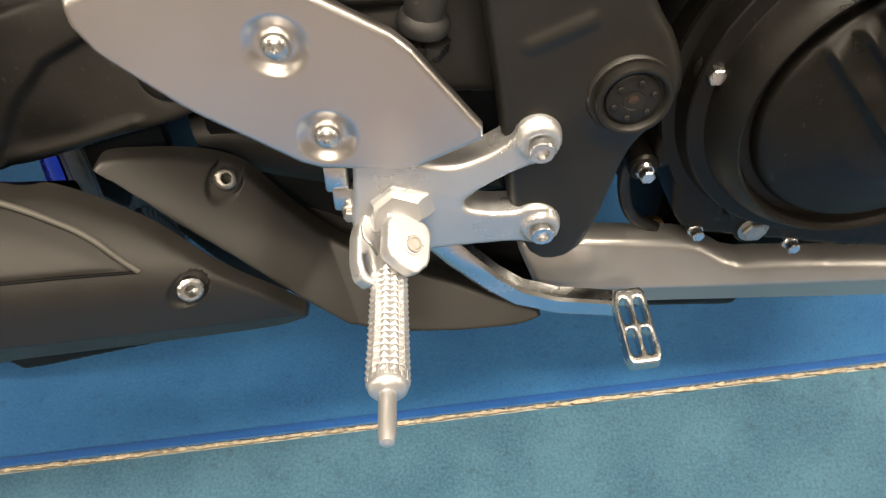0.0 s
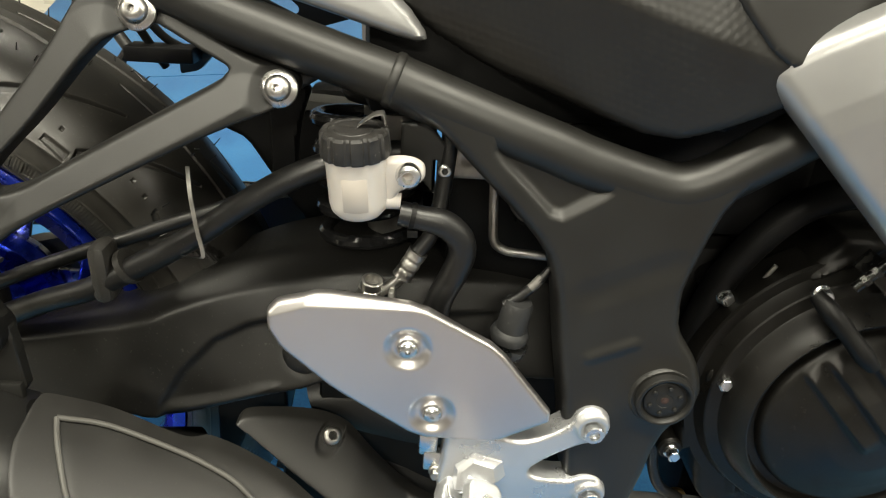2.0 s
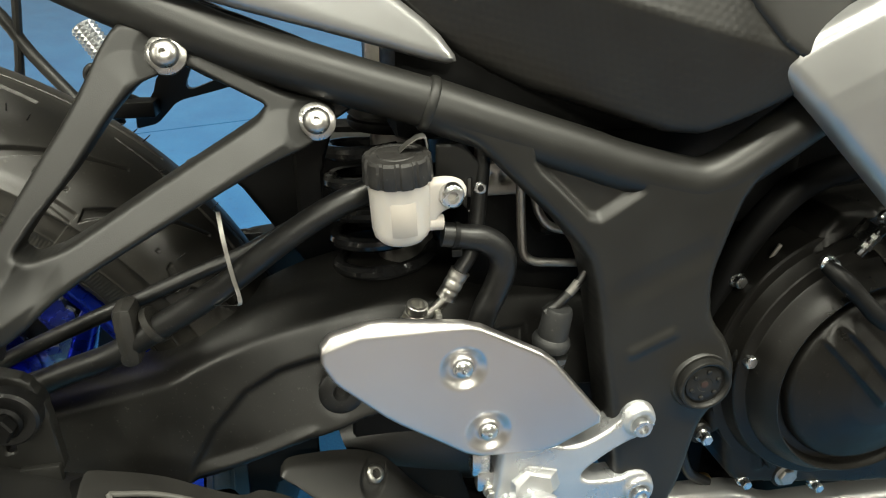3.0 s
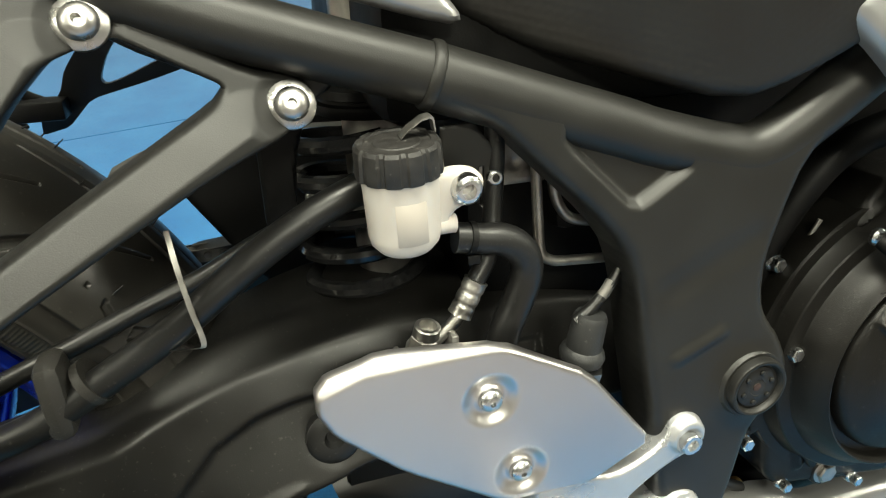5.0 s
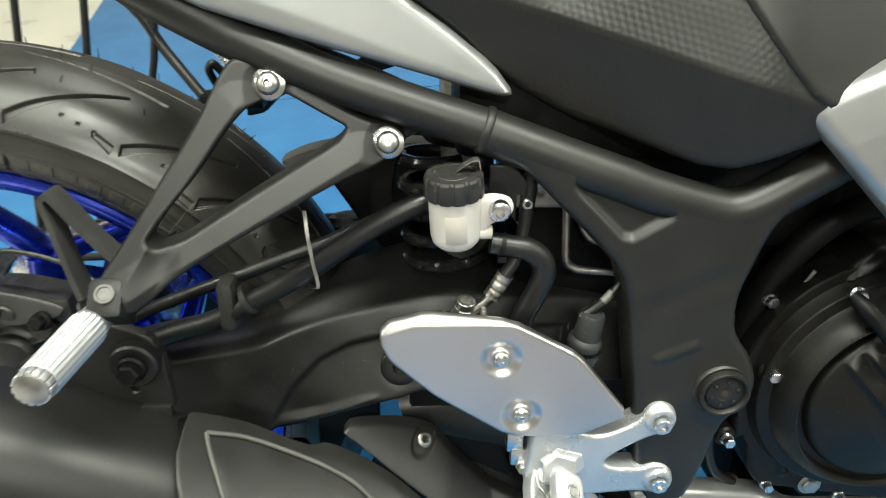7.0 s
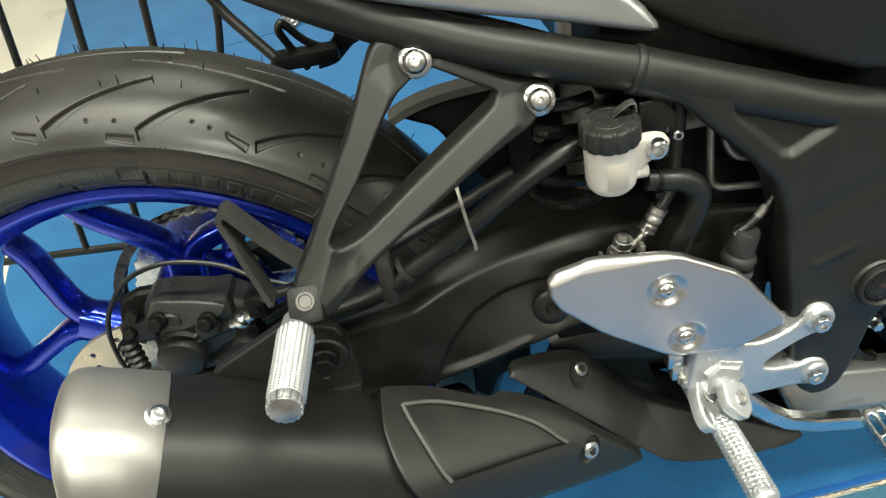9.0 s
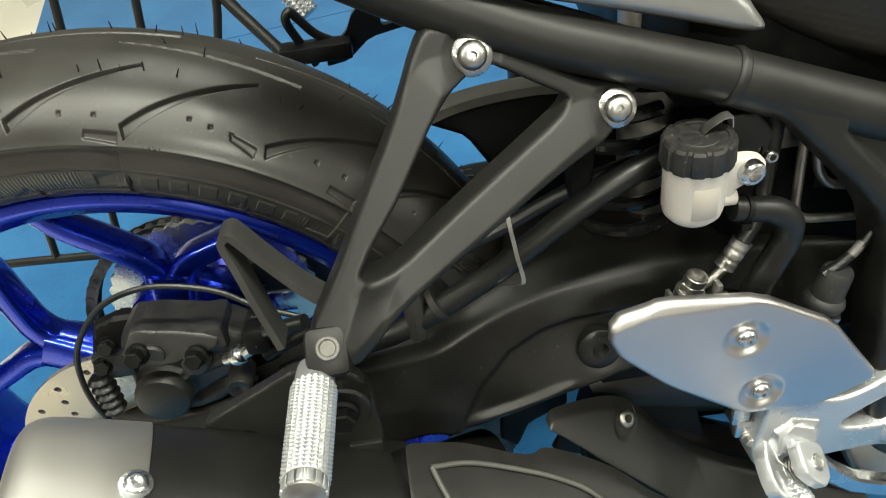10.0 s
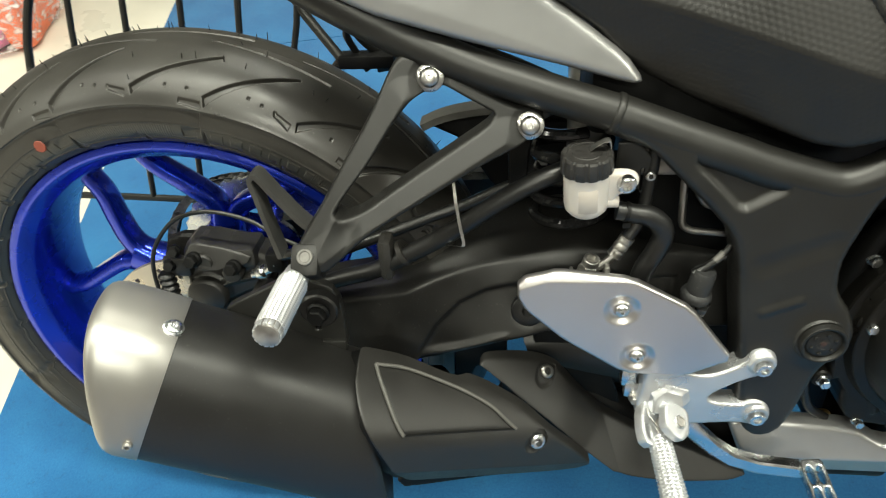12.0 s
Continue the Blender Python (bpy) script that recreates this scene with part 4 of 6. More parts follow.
# rider's peg bracket
BRACKET = rounded([(0.462, 0.385), (0.5, 0.372), (0.516, 0.369), (0.536, 0.378), (0.546, 0.386), (0.549, 0.396), (0.559, 0.401), (0.57, 0.396), (0.573, 0.384), (0.567, 0.372), (0.553, 0.368), (0.533, 0.356), (0.5195, 0.344), (0.5255, 0.336), (0.552, 0.3345), (0.559, 0.3395), (0.57, 0.339), (0.579, 0.33), (0.578, 0.315), (0.568, 0.307), (0.555, 0.311), (0.53, 0.309), (0.505, 0.3065), (0.482, 0.3), (0.462, 0.305), (0.456, 0.33), (0.46, 0.35)], 2)
peg_bracket = part("peg_bracket", cast(BRACKET, lambda x, z: -0.183 + 0.05 * np.clip(0.35 - z, 0, 1), 0.02, 0.0028, 0.0013, [pit([(0.5605 + 0.0125 * math.cos(k * 0.39), 0.3855 + 0.0125 * math.sin(k * 0.39)) for k in range(16)], -0.003, 0.002), pit([(0.567 + 0.0125 * math.cos(k * 0.39), 0.323 + 0.0125 * math.sin(k * 0.39)) for k in range(16)], -0.003, 0.002), bump_at(0.5605, 0.3835, 0.0085, 0.005, 0.4), bump_at(0.567, 0.321, 0.0085, 0.005, 0.4)]), CAST_ALU, bike, "bead-blasted aluminium footrest bracket with two arms", sharp=50)
for bx, bz, by in ((0.5612, 0.3815, -0.186), (0.568, 0.3195, -0.184)):
    bolt(cap_head, 0.0068, 0.0045, (bx, by + 0.002, bz), CHROME, peg_bracket, "steel socket bolt")


LUG = Matrix.Translation((0.489, -0.203, 0.331)) @ Vector((0, -1, 0)).rotation_difference(Vector((0.5, -0.45, 0.74))).to_matrix().to_4x4()


def clevis_geo():
    cheek = cast(rounded([(-0.004, 0.034), (-0.018, 0.018), (-0.0235, 0.002), (-0.0245, -0.009), (-0.019, -0.0155), (-0.011, -0.012), (0.004, -0.012), (0.01, 0.0), (0.012, 0.03)], 1, 0.16), flat(0.0165), 0.011, 0.0018, 0.001, [], [rounded([(-0.019, 0.004), (-0.0195, -0.007), (-0.0165, -0.009), (-0.0145, 0.004)], 1, 0.2)])
    lug = cast(rounded([(-0.0083, 0.019), (0.0032, 0.0165), (0.014, 0.0105), (0.0155, 0.004), (0.0085, -0.0125), (-0.0023, -0.0165), (-0.0101, -0.0098), (-0.0157, -0.0005)], 1, 0.16), flat(-0.0045), 0.009, 0.0018, 0.001)
    web = cast([(-0.006, 0.012), (-0.006, 0.034), (0.013, 0.034), (0.015, 0.008)], flat(0.0), 0.027, 0.001, 0.0015)
    hump = loft([[(0.484 + a * s + sx, y, 0.3445 + b * s) for a, b in ((-0.0145, -0.012), (-0.0135, 0.003), (-0.003, 0.012), (0.014, 0.007), (0.0165, -0.004), (0.006, -0.014))] for y, s, sx in ((-0.176, 1.35, 0.002), (-0.1845, 1.15, 0.001), (-0.1885, 0.96, 0.0), (-0.1902, 0.8, 0.0))])
    hump = [(x, y + 0.3 * (z - 0.3445) * (y < -0.188), z) for x, y, z in hump[0]], hump[1]
    return join(moved(join(cheek, lug, web), LUG), hump)


clevis = part("peg_clevis", clevis_geo(), CAST_ALU, peg_bracket, "aluminium clevis holding the footrest", sharp=30)
part("pivot_pin", lathe([(0.026, 0.0001), (0.026, 0.005), (-0.0055, 0.0052), (-0.0068, 0.0046), (-0.0068, 0.0036), (-0.0058, 0.003), (-0.0058, 0.0001)], 24), DULL_STEEL, peg_bracket, "worn steel pivot pin", LUG @ pose(0.0014, 0, 0.0003))
part("pin_collar", lathe([(0.0, 0.0053), (-0.0052, 0.0062), (-0.0056, 0.0058), (-0.0056, 0.0052)], 24, True), CHROME, peg_bracket, "", LUG @ pose(0.0014, 0, 0.0003))
part("return_spring", moved(tube([(0.008 * math.cos(k * 0.9), 0.008 + 0.0011 * k / 3, 0.008 * math.sin(k * 0.9)) for k in range(30)], 0.001, 6, 2), LUG), DULL_STEEL, peg_bracket, "coiled steel return spring")
part("spring_leg", tube([(0.4645, -0.195, 0.341), (0.4655, -0.2, 0.337), (0.469, -0.203, 0.334), (0.472, -0.205, 0.328)], 0.0009, 6, 4), DULL_STEEL, peg_bracket)


def knurled_peg(length, r0, r1, rows, cols, tooth=0.0015):
    """A peg along -y, its shell cut into rows of pyramids."""
    vs, fs = [], []
    n = cols * 2
    for i in range(rows * 2 + 1):
        y = -length * i / (rows * 2)
        r = r0 + (r1 - r0) * i / (rows * 2)
        for j in range(n):
            a = 2 * math.pi * j / n
            rr = r + (tooth if i % 2 and j % 2 else -0.0005)
            vs.append((rr * math.cos(a), y, rr * math.sin(a)))
    for i in range(rows * 2):
        for j in range(n):
            k = (j + 1) % n
            a, b, c, d = i * n + j, i * n + k, (i + 1) * n + k, (i + 1) * n + j
            fs += [(a, b, c), (a, c, d)] if (i + j) % 2 == 0 else [(a, b, d), (b, c, d)]
    fs.append(tuple(range(n)))
    fs.append(tuple(reversed(range(rows * 2 * n, rows * 2 * n + n))))
    return vs, fs


PEG = pose(0.4778, -0.203, 0.309, -1.5, 0, 0)
peg = new("rider_footrest")
peg.parent, peg.matrix_basis = bike, PEG
tagged(peg, "knurled aluminium footrest with a feeler rod")
part("peg_body", knurled_peg(0.0745, 0.0099, 0.0109, 18, 13, 0.0011), CAST_ALU, peg, "knurled aluminium grip", sharp=5)
part("peg_tip", lathe([(-0.074, 0.0001), (-0.074, 0.0106), (-0.0775, 0.0106), (-0.0797, 0.0098), (-0.0812, 0.0083), (-0.082, 0.0062), (-0.082, 0.0001)], 32), CAST_ALU, peg)
part("peg_root", lathe([(0.014, 0.0001), (0.014, 0.008), (-0.002, 0.0095), (-0.002, 0.0001)], 24), CAST_ALU, peg)
part("peg_crown", join(*[moved(box(-0.0013, -0.0766, 0.0085, 0.0013, -0.0705, 0.0112, 0.0006), pose(0, 0, 0, 0, 24 * k, 0)) for k in range(15)]), CAST_ALU, peg, "toothed end of the grip")
part("feeler_rod", lathe([(-0.079, 0.0001), (-0.079, 0.0047), (-0.104, 0.0045), (-0.1085, 0.0036), (-0.1095, 0.0001)], 20), CAST_ALU, peg, "plain round bank-angle feeler")

# brake pedal
pedal = new("brake_pedal")
pedal.parent = bike
tagged(pedal, "polished steel brake pedal with a slotted pad")
part("lever", loft([[(x + nx * q, y + d, z + nz * q) for q, d in ((-1, -0.006), (-0.7, -0.0075), (0.7, -0.0075), (1, -0.006), (1, 0.004), (-1, 0.004))] for x, y, z, nx, nz in ((0.49, -0.157, 0.318, 0.007, 0.006), (0.505, -0.157, 0.299, 0.007, 0.006), (0.521, -0.158, 0.28, 0.0065, 0.006), (0.543, -0.16, 0.2585, 0.005, 0.0065), (0.562, -0.163, 0.246, 0.003, 0.0078), (0.588, -0.167, 0.241, 0.0, 0.0082), (0.611, -0.172, 0.2435, -0.0005, 0.008), (0.6235, -0.177, 0.2475, -0.0005, 0.0075))]), CHROME, pedal, "polished steel lever", sharp=30)


def pad_geo():
    """A slab along -y with four slots right through it."""
    slots = [rounded([(x0, z0), (x0 + 0.0064, z0), (x0 + 0.0064, z0 + 0.0182), (x0, z0 + 0.0182)], 2, 0.22) for x0 in (-0.0078, 0.0014) for z0 in (-0.0455, -0.0238)]
    slab = cast(rounded([(-0.0108, -0.051), (0.0108, -0.051), (0.0108, 0.002), (-0.0108, 0.002)], 2, 0.1), flat(0.0), 0.011, 0.0016, 0.0008, [], slots)
    return moved(slab, pose(0, 0, 0, -90, 0, 0))


part("pad", pad_geo(), CHROME, pedal, "slotted steel foot pad", pose(0.631, -0.179, 0.2612, 13, -5, 2), sharp=30)

# silver lower cowl
LOWER = rounded([(0.561, 0.271), (0.566, 0.2755), (0.612, 0.2735), (0.684, 0.269), (0.714, 0.251), (0.76, 0.251), (0.9, 0.245), (0.9, 0.19), (0.6, 0.2), (0.577, 0.234)], 1, 0.15)
part("lower_cowl", cast(LOWER, lambda x, z: -0.146 - 0.25 * np.clip(0.268 - z, 0, 0.034) + 0.5 * np.clip(0.234 - z, 0, 1), 0.02, 0.005, 0.002), SILVER_PAINT, bike, "silver painted lower cowl", sharp=40)

# passenger peg bracket
BP = plane((0.278, -0.153, 0.635), (0.354, -0.156, 0.596), (0.187, -0.228, 0.5215))
PB = rounded([(0.252, 0.650), (0.262, 0.6515), (0.286, 0.643), (0.312, 0.6275), (0.3395, 0.611), (0.358, 0.609), (0.367, 0.599), (0.36, 0.588), (0.324, 0.577), (0.272, 0.553), (0.226, 0.531), (0.206, 0.5135), (0.19, 0.507), (0.177, 0.511), (0.1745, 0.525), (0.195, 0.553), (0.2135, 0.583), (0.233, 0.612)], 2)
HOLE = rounded([(0.2875, 0.6295), (0.31, 0.6165), (0.3275, 0.607), (0.3215, 0.6), (0.27, 0.573), (0.226, 0.549), (0.212, 0.546), (0.2065, 0.5505), (0.2145, 0.562), (0.233, 0.583), (0.2515, 0.6085), (0.2645, 0.622)], 2, 0.13)
passenger = part("passenger_peg_bracket", cast(PB, BP, 0.016, 0.003, 0.0009, [bump_at(0.278, 0.635, 0.016, 0.005, 0.6), bump_at(0.354, 0.597, 0.016, 0.005, 0.6), crest([(0.259, 0.622), (0.228, 0.578), (0.2, 0.535), (0.19, 0.52)], 0.016, 0.0055), crest([(0.335, 0.588), (0.29, 0.566), (0.23, 0.537), (0.2, 0.521)], 0.017, 0.0055), bump_at(0.213, 0.536, 0.016, 0.003), groove([(0.172, 0.5235), (0.206, 0.507)], 0.003, 0.002)], [HOLE]), GREY_PAINT, bike, "charcoal painted V-shaped passenger footrest bracket", sharp=45)
for bx, by, bz in ((0.278, -0.151, 0.635), (0.354, -0.154, 0.597)):
    bolt(washer_head, 0.011, 0.0082, (bx, by - 0.0005, bz), BOLT_STEEL, passenger, "large domed steel bolt", (-18, 0, 0))
part("hook", strip([(0.19, -0.196, 0.526), (0.1765, -0.195, 0.5375), (0.16, -0.191, 0.555), (0.1475, -0.189, 0.571), (0.1435, -0.188, 0.5738), (0.1395, -0.188, 0.5695), (0.143, -0.19, 0.556), (0.149, -0.195, 0.535), (0.157, -0.2, 0.508)], 0.0024, 0.0085), HOOK_PAINT, passenger, "bent flat grey luggage hook", sharp=30)
part("peg_yoke", box(-0.0115, -0.016, -0.014, 0.0115, 0.012, 0.012, 0.005), GREY_PAINT, passenger, "charcoal peg yoke", pose(0.1855, -0.222, 0.5155, -40, 0, 0))
part("pivot_pin", lathe([(0.012, 0.0001), (0.012, 0.0062), (-0.001, 0.0062), (-0.0016, 0.0057), (-0.0016, 0.0045), (-0.0008, 0.0038), (-0.0008, 0.0001)], 28), WORN_STEEL, passenger, "flat steel pivot pin", pose(0.1866, -0.2345, 0.5268, -40, 0, 0))
ppeg = new("passenger_footrest")
ppeg.parent, ppeg.matrix_basis = bike, pose(0.1765, -0.243, 0.5085, -3, 0, 0)
tagged(ppeg, "knurled silver passenger footrest")
part("peg_body", knurled_peg(0.058, 0.0114, 0.0106, 25, 22, 0.0006), CAST_ALU, ppeg, "knurled aluminium grip", sharp=5)
part("peg_tip", lathe([(-0.057, 0.0001), (-0.057, 0.0098), (-0.063, 0.0098), (-0.0655, 0.0088), (-0.066, 0.0075), (-0.066, 0.0001)], 28), DULL_STEEL, ppeg)
part("peg_crown", join(*[moved(box(-0.0015, -0.0648, 0.0085, 0.0015, -0.0585, 0.0102, 0.0005), pose(0, 0, 0, 0, 24 * k, 0)) for k in range(15)]), CAST_ALU, ppeg, "toothed end of the grip")
part("peg_root", lathe([(0.015, 0.0001), (0.015, 0.0095), (0.0, 0.0108), (0.0, 0.0001)], 24), CAST_ALU, ppeg)

# muffler
def oval(cx, cy, cz, hh, hw, n=40, p=2.5, tilt=17.0, lean=0.0):
    """A rounded section, tilted forwards by tilt degrees and leaning outwards by lean towards its top."""
    out = []
    for k in range(n):
        a = 2 * math.pi * k / n
        c, s = math.cos(a), math.sin(a)
        u, w = hw * math.copysign(abs(c) ** (2 / p), c), hh * math.copysign(abs(s) ** (2 / p), s)
        out.append((cx + w * math.sin(radians(tilt)), cy + u + lean * w, cz + w * math.cos(radians(tilt))))
    return out


muffler = new("exhaust_muffler")
muffler.parent = bike
tagged(muffler, "black exhaust muffler with a brushed silver end cap")
# the can lies along CAN_WAY, falling to the front; places on it as metres along, up and outwards
CAN_AT, CAN_WAY = Vector((0.0433, -0.2171, 0.3944)), Vector((0.1917, 0.032, -0.0989)).normalized()
CAN_OUT = CAN_WAY.cross(Vector((0, 0, 1))).normalized()
CAN_UP = CAN_OUT.cross(CAN_WAY)


def can_place(along, u, v):
    return CAN_AT + CAN_WAY * along + CAN_UP * u + CAN_OUT * v


def can_ring(along, grow=1.0, slant=0.0, n=72):
    """A section of the can; slant shifts it along as it goes down."""
    out = []
    for k in range(n):
        a = 2 * math.pi * k / n
        c, q = math.cos(a), math.sin(a)
        v = 0.03 + 0.06 * grow * math.copysign(abs(c) ** (2 / 2.6), c)
        u = 0.005 + (0.082 if q > 0 else 0.046) * grow * math.copysign(abs(q) ** (2 / 2.6), q)
        out.append(can_place(along + slant * (0.087 - u), u, v))
    return out


part("can", loft([can_ring(along, 0.988) for along in (-0.01, -0.0045, 0.0, 0.03, 0.06, 0.09, 0.11)] + [can_ring(along, grow, 0.6) for along, grow in ((0.12, 0.988), (0.142, 0.988), (0.147, 0.975), (0.15, 0.93))]), MATT_BLACK, muffler, "matt black muffler body", sharp=40)
part("end_cap", loft([can_ring(-0.0705, 0.8, 0.37), can_ring(-0.072, 0.87, 0.37), can_ring(-0.0715, 0.915, 0.36), can_ring(-0.069, 0.95, 0.35), can_ring(-0.065, 0.977, 0.33), can_ring(-0.059, 0.995, 0.3), can_ring(-0.05, 1.003, 0.24), can_ring(-0.03, 1.004, 0.12), can_ring(-0.0048, 1.004), can_ring(-0.004, 0.998), can_ring(-0.0042, 0.985)]), BRUSHED, muffler, "brushed silver end cap", sharp=50)
part("rivet", button_head(0.004, 0.003), DULL_STEEL, muffler, "small steel rivet", Matrix.Translation(can_place(-0.0135, 0.0, 0.0905)) @ Vector((0, -1, 0)).rotation_difference(CAN_OUT).to_matrix().to_4x4(), 30)
# near-black tube added to black out the gap under the swing arm
part("muffler_gap_tube", tube([(0.19, -0.17, 0.33), (0.23, -0.15, 0.31), (0.268, -0.125, 0.29)], 0.026, 24, 4), DARK, muffler, "added dark tube filling the gap behind the shield")
part("screw", join(button_head(0.0062, 0.0032), lathe([(0.001, 0.0085), (-0.0005, 0.0082), (-0.0008, 0.006)], 28)), CHROME, muffler, "steel screw", Matrix.Translation(can_place(-0.0095, 0.0865, 0.0455)) @ Vector((0, -1, 0)).rotation_difference(CAN_UP + 0.16 * CAN_OUT).to_matrix().to_4x4(), 30)
SHIELD_TOP = [(0.2125, 0.4165), (0.2212, 0.4125), (0.2508, 0.3975), (0.2895, 0.3757), (0.305, 0.369), (0.3325, 0.3525), (0.358, 0.334), (0.382, 0.3095), (0.404, 0.282), (0.42, 0.257)]
SHIELD = np.vstack([smooth_line(SHIELD_TOP, 5), smooth_line([(0.421, 0.249), (0.4, 0.245), (0.345, 0.265), (0.29, 0.289), (0.256, 0.303)], 4), smooth_line([(0.25, 0.31), (0.242, 0.336), (0.23, 0.374), (0.213, 0.41)], 4)])
FIELD = [(0.2262, 0.4085), (0.2515, 0.3962), (0.285, 0.3775), (0.308, 0.3635), (0.327, 0.35), (0.3455, 0.332), (0.2525, 0.371), (0.2395, 0.392)]


def shield_face(x, z):
    """The flank follows the can round its top and draws in towards the front; under a crease it turns inwards."""
    out, level = 0.27 - 0.49 * (x - 0.25), 0.345 - 0.45 * (x - 0.25)
    return -out + 0.067 * (np.clip(z - level, 0, 0.075) / 0.054) ** 3.7 + 0.5 * np.clip(level - 0.012 - z, 0, 1)


WELL = [(0.3655 + 0.0108 * math.cos(k * 0.39), 0.3105 + 0.0108 * math.sin(k * 0.39)) for k in range(16)]
shield = part("heat_shield", cast(SHIELD, shield_face, 0.012, 0.0025, 0.001, [pit(FIELD, -0.0018, 0.0034), pit(WELL, 0.0045, 0.0018)]), SHIELD_PLASTIC, muffler, "black plastic heat shield with a raised panel", sharp=45)
bolt(button_head, 0.0078, 0.006, (0.3655, -0.2085, 0.3105), CHROME, muffler, "zinc-plated screw", (-18, 0, 26))


def on_shield(x, z, lift):
    """A place on the shield's skin, raised along its normal."""
    y = lambda a, b: float(shield_face(np.array(a), np.array(b)))
    n = Vector((-(y(x + 0.001, z) - y(x - 0.001, z)) / 0.002, 1.0, -(y(x, z + 0.001) - y(x, z - 0.001)) / 0.002)).normalized()
    return tuple(Vector((x, y(x, z), z)) - n * lift)


# paler beads stand in for the highlight along the panel's edges
for line in ([(0.2262, 0.4085), (0.2515, 0.3962), (0.285, 0.3775), (0.308, 0.3635), (0.327, 0.35), (0.3455, 0.332)], [(0.2262, 0.4085), (0.2395, 0.392), (0.2525, 0.371)]):
    part("panel_edge_highlight", tube([on_shield(x, z, 0.0018) for x, z in smooth_line(line, 4)], 0.0017, 10, 1), LIT_PLASTIC, shield, "grey bead with the panel edge's highlight in its colour")
# dark bead drawn in for the shade of the downward step
part("panel_step_shade", tube([on_shield(x, z, 0.0005) for x, z in smooth_line([(0.346, 0.3315), (0.315, 0.345), (0.284, 0.358), (0.2525, 0.371)], 6)], 0.0009, 8, 1), DARK, shield, "dark bead for the shaded step under the panel")
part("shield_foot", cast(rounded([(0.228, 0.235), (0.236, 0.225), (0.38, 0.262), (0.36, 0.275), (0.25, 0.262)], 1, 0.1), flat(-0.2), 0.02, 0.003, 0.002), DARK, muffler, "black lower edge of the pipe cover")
part("hanger", join(cast(rounded([(0.0955, 0.4475), (0.1, 0.4535), (0.162, 0.4865), (0.192, 0.4745), (0.1985, 0.455), (0.2, 0.41), (0.17, 0.41), (0.12, 0.428)], 1, 0.12), flat(-0.2), 0.008, 0.0012, 0.0014, [], [rounded([(0.172, 0.4295), (0.174, 0.44), (0.178, 0.439), (0.1775, 0.429)], 1, 0.2), rounded([(0.1185, 0.432), (0.12, 0.442), (0.124, 0.441), (0.124, 0.431)], 1, 0.2)]), box(0.178, -0.204, 0.408, 0.199, -0.199, 0.42, 0.001)), BLACK_PAINT, muffler, "black steel muffler hanger with two notches")
part("hanger_washer", lathe([(0.012, 0.0165), (-0.006, 0.0165), (-0.0075, 0.015), (-0.0075, 0.008), (-0.004, 0.0001)], 32), RUBBER, muffler, "black rubber bush", pose(0.181, -0.202, 0.4565))
bolt(flange_hex, 0.0078, 0.011, (0.181, -0.2095, 0.4565), DARK, muffler, "black flanged bolt")

# second shield over the header pipe
SH2 = np.vstack([smooth_line([(0.3125, 0.3568), (0.3178, 0.3592), (0.335, 0.3548), (0.353, 0.349), (0.37, 0.342), (0.385, 0.333), (0.395, 0.3235), (0.411, 0.306), (0.434, 0.284), (0.452, 0.2745), (0.475, 0.265), (0.52, 0.25), (0.575, 0.231)], 4), smooth_line([(0.579, 0.226), (0.56, 0.222), (0.52, 0.222), (0.4837, 0.2245), (0.4585, 0.2285), (0.4465, 0.2335)], 4), [(0.413, 0.263), (0.38, 0.294), (0.3482, 0.323), (0.326, 0.3445), (0.3135, 0.3555)]])


def sh2_face(x, z):
    """A sloping plane that folds upright at the front, where it runs on beside the pipe."""
    fold = np.clip(x - 0.436 + 0.35 * (z - 0.28), 0, 1)
    return -0.1583 + 0.692 * (x - 0.3143) + 0.896 * (z - 0.3587) - 0.62 * fold


part("pipe_shield", cast(SH2, sh2_face, 0.012, 0.0022, 0.001, [pit([(0.3773 + 0.0108 * math.cos(k * 0.39), 0.3303 + 0.0108 * math.sin(k * 0.39)) for k in range(16)], 0.0035, 0.0015)]), SHIELD_PLASTIC, bike, "black plastic shield over the header pipe", sharp=45)
bolt(button_head, 0.0072, 0.005, (0.3773, -0.1375, 0.3303), DULL_STEEL, bike, "dull steel button screw", (-40, 0, 28))
# recessed lip coloured near-black as the shadow gap beside the can
part("shield_shadow_lip", loft([[(x + 0.002, y + 0.012, z), (x - 0.012, y + 0.012, z - 0.005), (x - 0.013, y + 0.008, z - 0.0055), (x - 0.012, y + 0.0055, z - 0.005), (x, y + 0.0045, z), (x + 0.002, y + 0.006, z)] for x, z in smooth_line([(0.215, 0.414), (0.224, 0.39), (0.233, 0.372), (0.243, 0.338), (0.252, 0.308)], 6) for y in [float(shield_face(np.array(x + 0.003), np.array(z)))]]), DARK, muffler, "recessed rear lip of the shield, darkened as its shadow gap", sharp=30)
